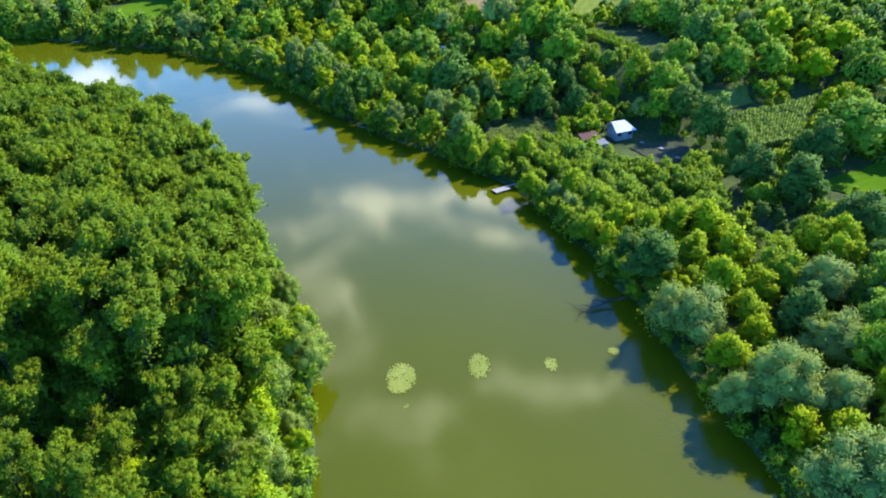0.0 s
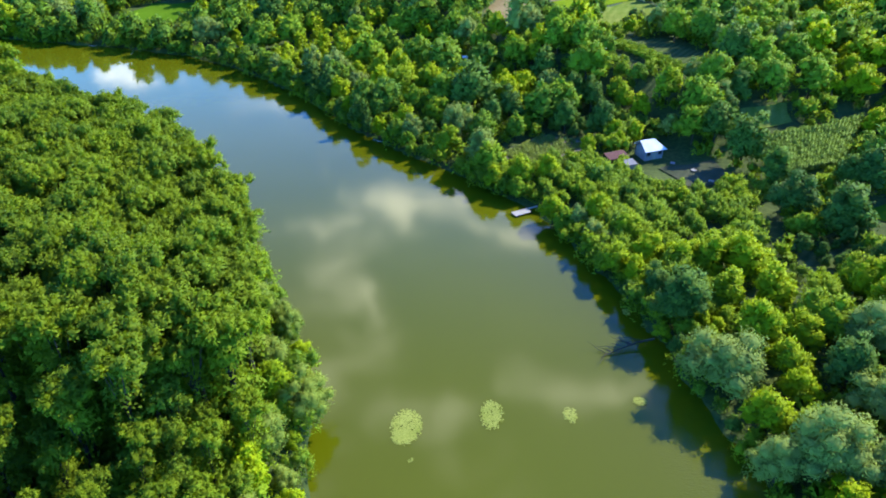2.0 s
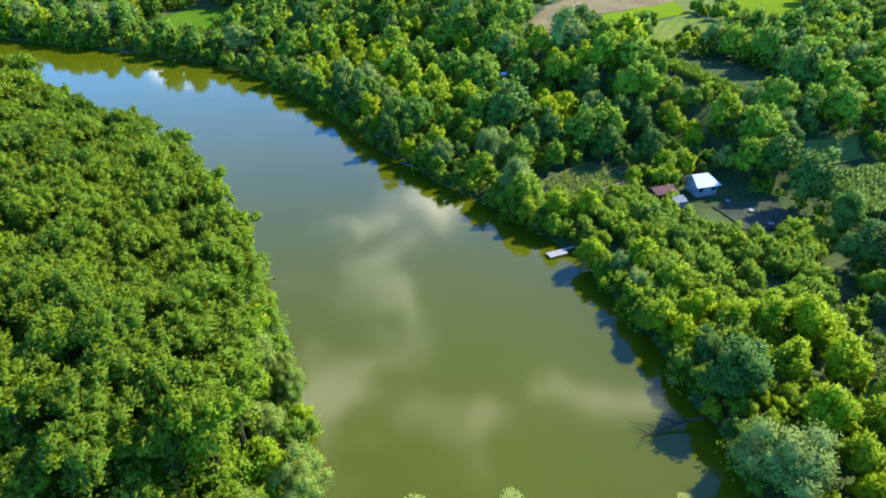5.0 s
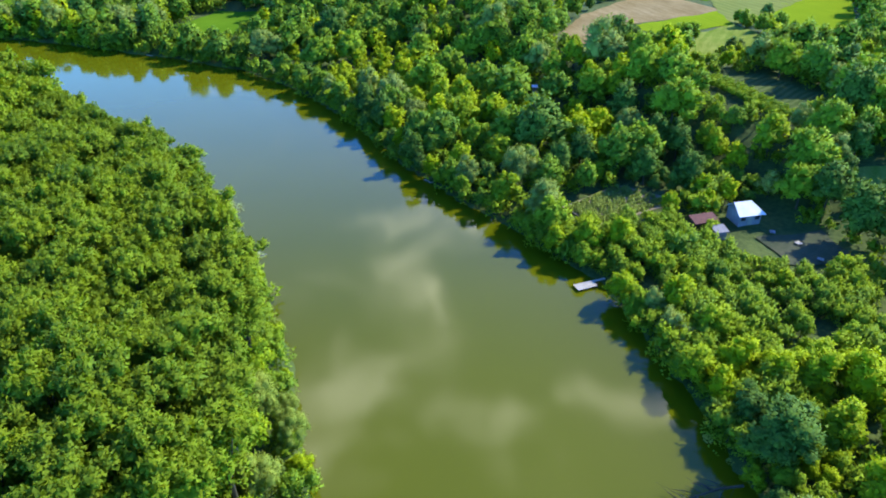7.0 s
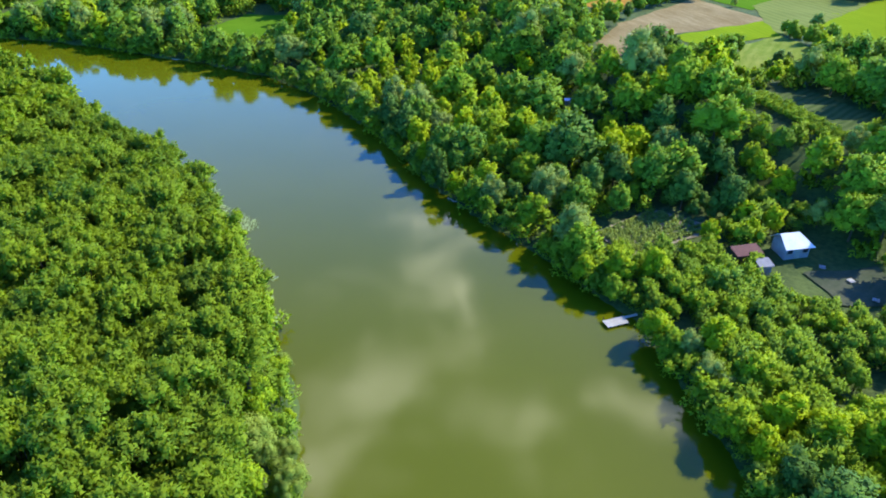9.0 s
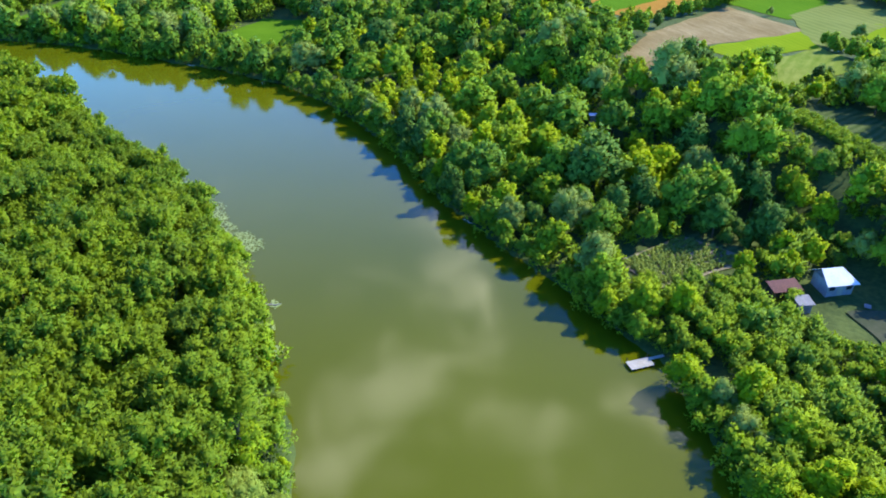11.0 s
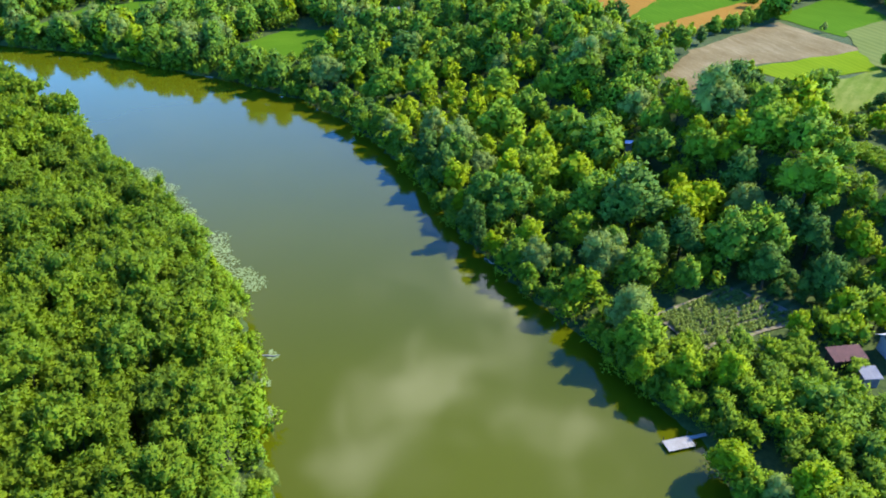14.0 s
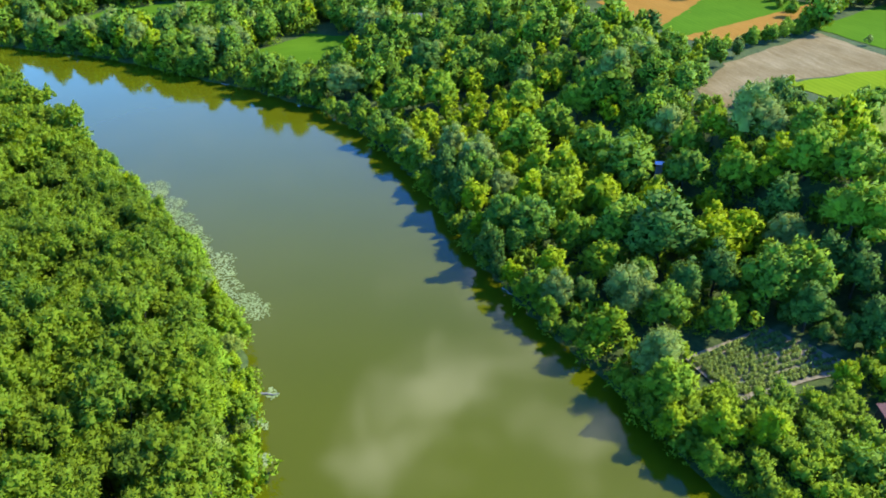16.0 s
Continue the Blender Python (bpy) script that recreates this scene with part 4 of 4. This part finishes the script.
# ---- plants on the water ----
def pads(name, label, x, y, rx, ry, count, size, mat, turn=0.0, lift=0.03, category="water lilies"):
    """A raft of floating pads, six-sided with a slight cup, overlapping one another."""
    rng = np.random.default_rng(int(abs(x * 71 + y * 13)))
    a, r = rng.uniform(0, 6.283, count), np.sqrt(rng.uniform(0, 1, count)) * rng.uniform(0.75, 1.1, count)
    u, v = rx * r * np.cos(a), ry * r * np.sin(a)
    c, s = math.cos(radians(turn)), math.sin(radians(turn))
    px, py = x + u * c - v * s, y + u * s + v * c
    verts, quads = [], []
    for i in range(count):
        rad, t0, z = size * rng.uniform(0.6, 1.3), rng.uniform(0, 6.283), lift + 0.05 * rng.uniform()
        lean = rng.normal(size=2) * 0.12
        for k in range(6):
            dx, dy = rad * math.cos(t0 + k * 1.047), rad * math.sin(t0 + k * 1.047)
            verts.append((px[i] + dx, py[i] + dy, z + abs(lean[0] * dx + lean[1] * dy)))
        b = i * 6
        quads += [(b, b + 1, b + 2, b + 3), (b, b + 3, b + 4, b + 5)]
    ob = part(name, quad_mesh(name, np.array(verts), np.array(quads)), mat)
    return tagged(ob, label, category, kind="stuff")


for x, y, rx, ry, count in ((-4.4, 54.4, 1.5, 2.2, 780), (-4.6, 53.0, 1.2, 1.1, 260), (3.9, 56.2, 1.15, 1.95, 560), (11.7, 56.5, 0.65, 1.1, 150), (19.0, 58.6, 0.75, 0.6, 110), (-3.7, 50.2, 0.25, 0.3, 14), (20.4, 73.6, 0.5, 0.7, 50), (22.0, 71.0, 0.4, 0.5, 24)):
    pads("lily_pads", "pale green floating lily pads on olive water", x, y, rx, ry, int(count * 1.2), 0.09, LEAF["lily"])
shore = [(-31.0, 89.6, 1.2), (-33.6, 93.4, 1.1), (-35.0, 97.6, 1.3)]
for i in range(13):
    k = i / 12
    shore.append((-44.5 - 34 * k + 0.6 * math.sin(i * 2.1), 108.6 + 24.5 * k + 0.5 * math.cos(i * 1.7), 1.7 + 0.5 * math.sin(i * 3.3)))
for i, (x, y, rx) in enumerate(shore):
    wide = i > 2
    pads("shore_lilies", "pale lily leaves crowding the shaded bank", x + (0.9 if wide else 0.7), y + (1.3 if wide else 0.7), (1.25 if wide else 0.8) * rx, (1.05 if wide else 0.5) * rx, int((105 if wide else 40) * rx), 0.12, LEAF["reed"], -38, 0.03 + 0.0004 * i)


# ---- fallen wood along the banks ----
def log(x, y, z, turn, length, thick, label, mat):
    bm = bmesh.new()
    tube(bm, [(-length / 2, 0, 0), (-length / 6, 0.1, 0.05), (length / 5, -0.05, 0.12), (length / 2, 0.12, 0.3)], [thick, thick * 0.9, thick * 0.7, thick * 0.25], 7)
    ob = part("log", bm, mat)
    ob.matrix_basis = pose(x, y, z, 0, 0, turn)
    return tagged(ob, label, "log")


PALE = plain_material("bleached_wood", (0.22, 0.20, 0.17), (0.36, 0.33, 0.28), 2.0, 0.85)
for x, y, turn, length in ((-84, 180.4, -20, 3.0), (-97, 183.2, -12, 2.6), (-15.5, 123.8, -40, 2.2), (-34.5, 98.0, 10, 2.2)):
    log(x, y, 0.02, turn, length, 0.12, "bleached fallen log at the water's edge", PALE)


def snag(x, y, turn, size):
    """A bare dead bough lying out over the water, with its twigs."""
    rng = np.random.default_rng(5)
    bm = bmesh.new()
    tube(bm, [(3.2, 0, 0.9), (1.2, 0.2, 0.7), (-1.2, 0.0, 0.35), (-3.4, -0.3, 0.02)], [0.14, 0.11, 0.07, 0.02], 7)
    for i in range(26):
        k = rng.uniform(-3.0, 2.4)
        side = rng.choice((-1, 1))
        reach = rng.uniform(0.7, 1.8)
        tube(bm, [(k, 0, 0.5 + 0.14 * k), (k - reach * 0.5, side * reach * 0.5, 0.6 + 0.1 * k + rng.uniform(-0.2, 0.4)), (k - reach, side * reach, 0.4 + rng.uniform(-0.3, 0.5))], [0.04, 0.028, 0.012], 4)
    ob = part("dead_bough", bm, BARK)
    ob.matrix_basis = pose(x, y, 0, 0, 0, turn) @ Matrix.Diagonal((size, size, size, 1))
    tagged(ob, "bare dark dead bough reaching over the water", "dead bough")


snag(19.2, 66.6, 18, 1.0)


# ---- garden and yard ----
def crop_plant():
    rng = np.random.default_rng(21)
    lobes = [(0, 0, 0.28, 0.26, 1.0), (0.16, 0.1, 0.2, 0.2, 0.9), (-0.15, -0.06, 0.2, 0.2, 0.9)]
    return leaves_mesh("crop_plant", lobes_to_leaves(rng, lobes, 130, 0.17, 0.7, 0.8, 0.1))


CROP = crop_plant()
rng = np.random.default_rng(8)
for row in range(9):
    for step_no in range(32):
        u, v = (step_no + 0.5) / 32, (row + 0.5) / 9
        a, b, c, d = [np.array(q) for q in ((6.8, 116.2), (10.6, 111.0), (22.7, 120), (14.5, 124))]
        at = (1 - u) * ((1 - v) * a + v * b) + u * ((1 - v) * d + v * c)
        if rng.uniform() < 0.1:
            continue
        x, y = at + rng.normal(size=2) * 0.08
        size = rng.uniform(0.78, 1.08)
        ob = part("crop_plant", CROP, LEAF["crop"])
        ob.matrix_basis = pose(x, y, height_at(x, y) + 0.12, 0, 0, rng.uniform(0, 360)) @ Matrix.Diagonal((size, size, size * 1.25, 1))
        tagged(ob, "low leafy vegetable plant in a garden row", "plant", "garden rows")


def crop_rows(name, label, quad, rows_n, per_row, size, kind, category):
    """Rows of a tall crop, past counting, in one object."""
    rng = np.random.default_rng(int(quad[0][0] * 10))
    plants = [lobes_to_leaves(rng, [(0, 0, 0.9, 0.45, 1.6), (0.2, 0.1, 0.5, 0.4, 1.2)], 34, 0.36, 0.5, 1.0, 0.2) for _ in range(3)]
    a, b, c, d = [np.array(q, float) for q in quad]
    out, facing = [], []
    for r in range(rows_n):
        for i in range(per_row):
            u, v = (i + rng.uniform(0.2, 0.8)) / per_row, (r + 0.5) / rows_n
            x, y = (1 - u) * ((1 - v) * a + v * d) + u * ((1 - v) * b + v * c)
            k = size * rng.uniform(0.7, 1.2)
            out.append(plants[i % 3][0] * k + np.array((x, y, height_at(x, y) + 0.25)))
            facing.append(plants[i % 3][1])
    tagged(part(name, leaves_mesh(name, (np.concatenate(out), np.concatenate(facing))), LEAF[kind]), label, category, kind="stuff")


crop_rows("maize", "dense green maize in rows", [(51.4, 116.6), (50, 107.2), (60.8, 109.6), (69, 122.2)], 22, 26, 0.9, "maize", "maize")
crop_rows("vines", "rows of green vines on the shaded plot", [(30.2, 149.8), (39.8, 134.8), (42.4, 137.4), (32.4, 153.2)], 6, 24, 0.9, "shrub", "vines")


def rank_growth(name, label, seed, quads, gap, kind, category):
    """Knee-high growth over rough ground, past counting."""
    quads = [np.array(q, float) for q in quads]
    spots = scatter(seed, -20, 80, 75, 175, gap, lambda x, y: any(inside_quad(x, y, q) for q in quads))
    joined(name, kind, label, [(x, y, 0.16 + 0.3 * k * k) for x, y, k in spots], 1.65, category)


rank_growth("weeds", "rank green weeds on shaded rough ground", 31, [[(14.6, 124.6), (23.5, 120), (28, 126), (24, 130.5)], [(43.5, 81.5), (50, 79.3), (54.5, 88.5), (44.5, 87.5)]], 2.6, "dark", "weeds")


rank_growth("yard_grass", "knee-high green growth in front of the hut", 37, [[(28, 106), (35, 105), (33, 110.5), (27, 110)]], 1.3, "shrub", "weeds")
rank_growth("yard_weeds", "low weeds scattered over the trodden yard", 38, [[(33, 110.5), (35.6, 104.4), (44, 106), (41, 112.6)]], 1.7, "shrub", "weeds")
rank_growth("meadow_brush", "yellow-green brush on the rough meadow", 39, [[(47.4, 124.5), (51.2, 120), (57, 121.4), (57.7, 127.5)]], 1.7, "lime", "brush")


def yard_stack(x, y, turn, label, mat, count, size):
    """Boards lying in an untidy stack."""
    stack = tagged(new("board_stack"), label, "boards")
    stack.matrix_basis = pose(x, y, height_at(x, y) + 0.35, 0, 0, turn)
    for i in range(count):
        bm = bmesh.new()
        box(bm, -size, size, -0.12, 0.12, 0, 0.04)
        part("board", bm, mat, stack).matrix_basis = pose(0.05 * math.sin(i * 3), 0.27 * (i % 3 - 1), 0.045 * (i // 3), 0, 0, 4 * math.sin(i * 2.3))


yard_stack(37.5, 109.2, 30, "pale boards stacked on the yard's bare earth", PLANK, 6, 0.35)
yard_stack(34.8, 111.8, -15, "grey boards stacked in front of the hut", GREY, 6, 0.35)
yard_stack(39.3, 105.6, 70, "pale boards dropped at the yard's edge", PALE, 6, 0.35)
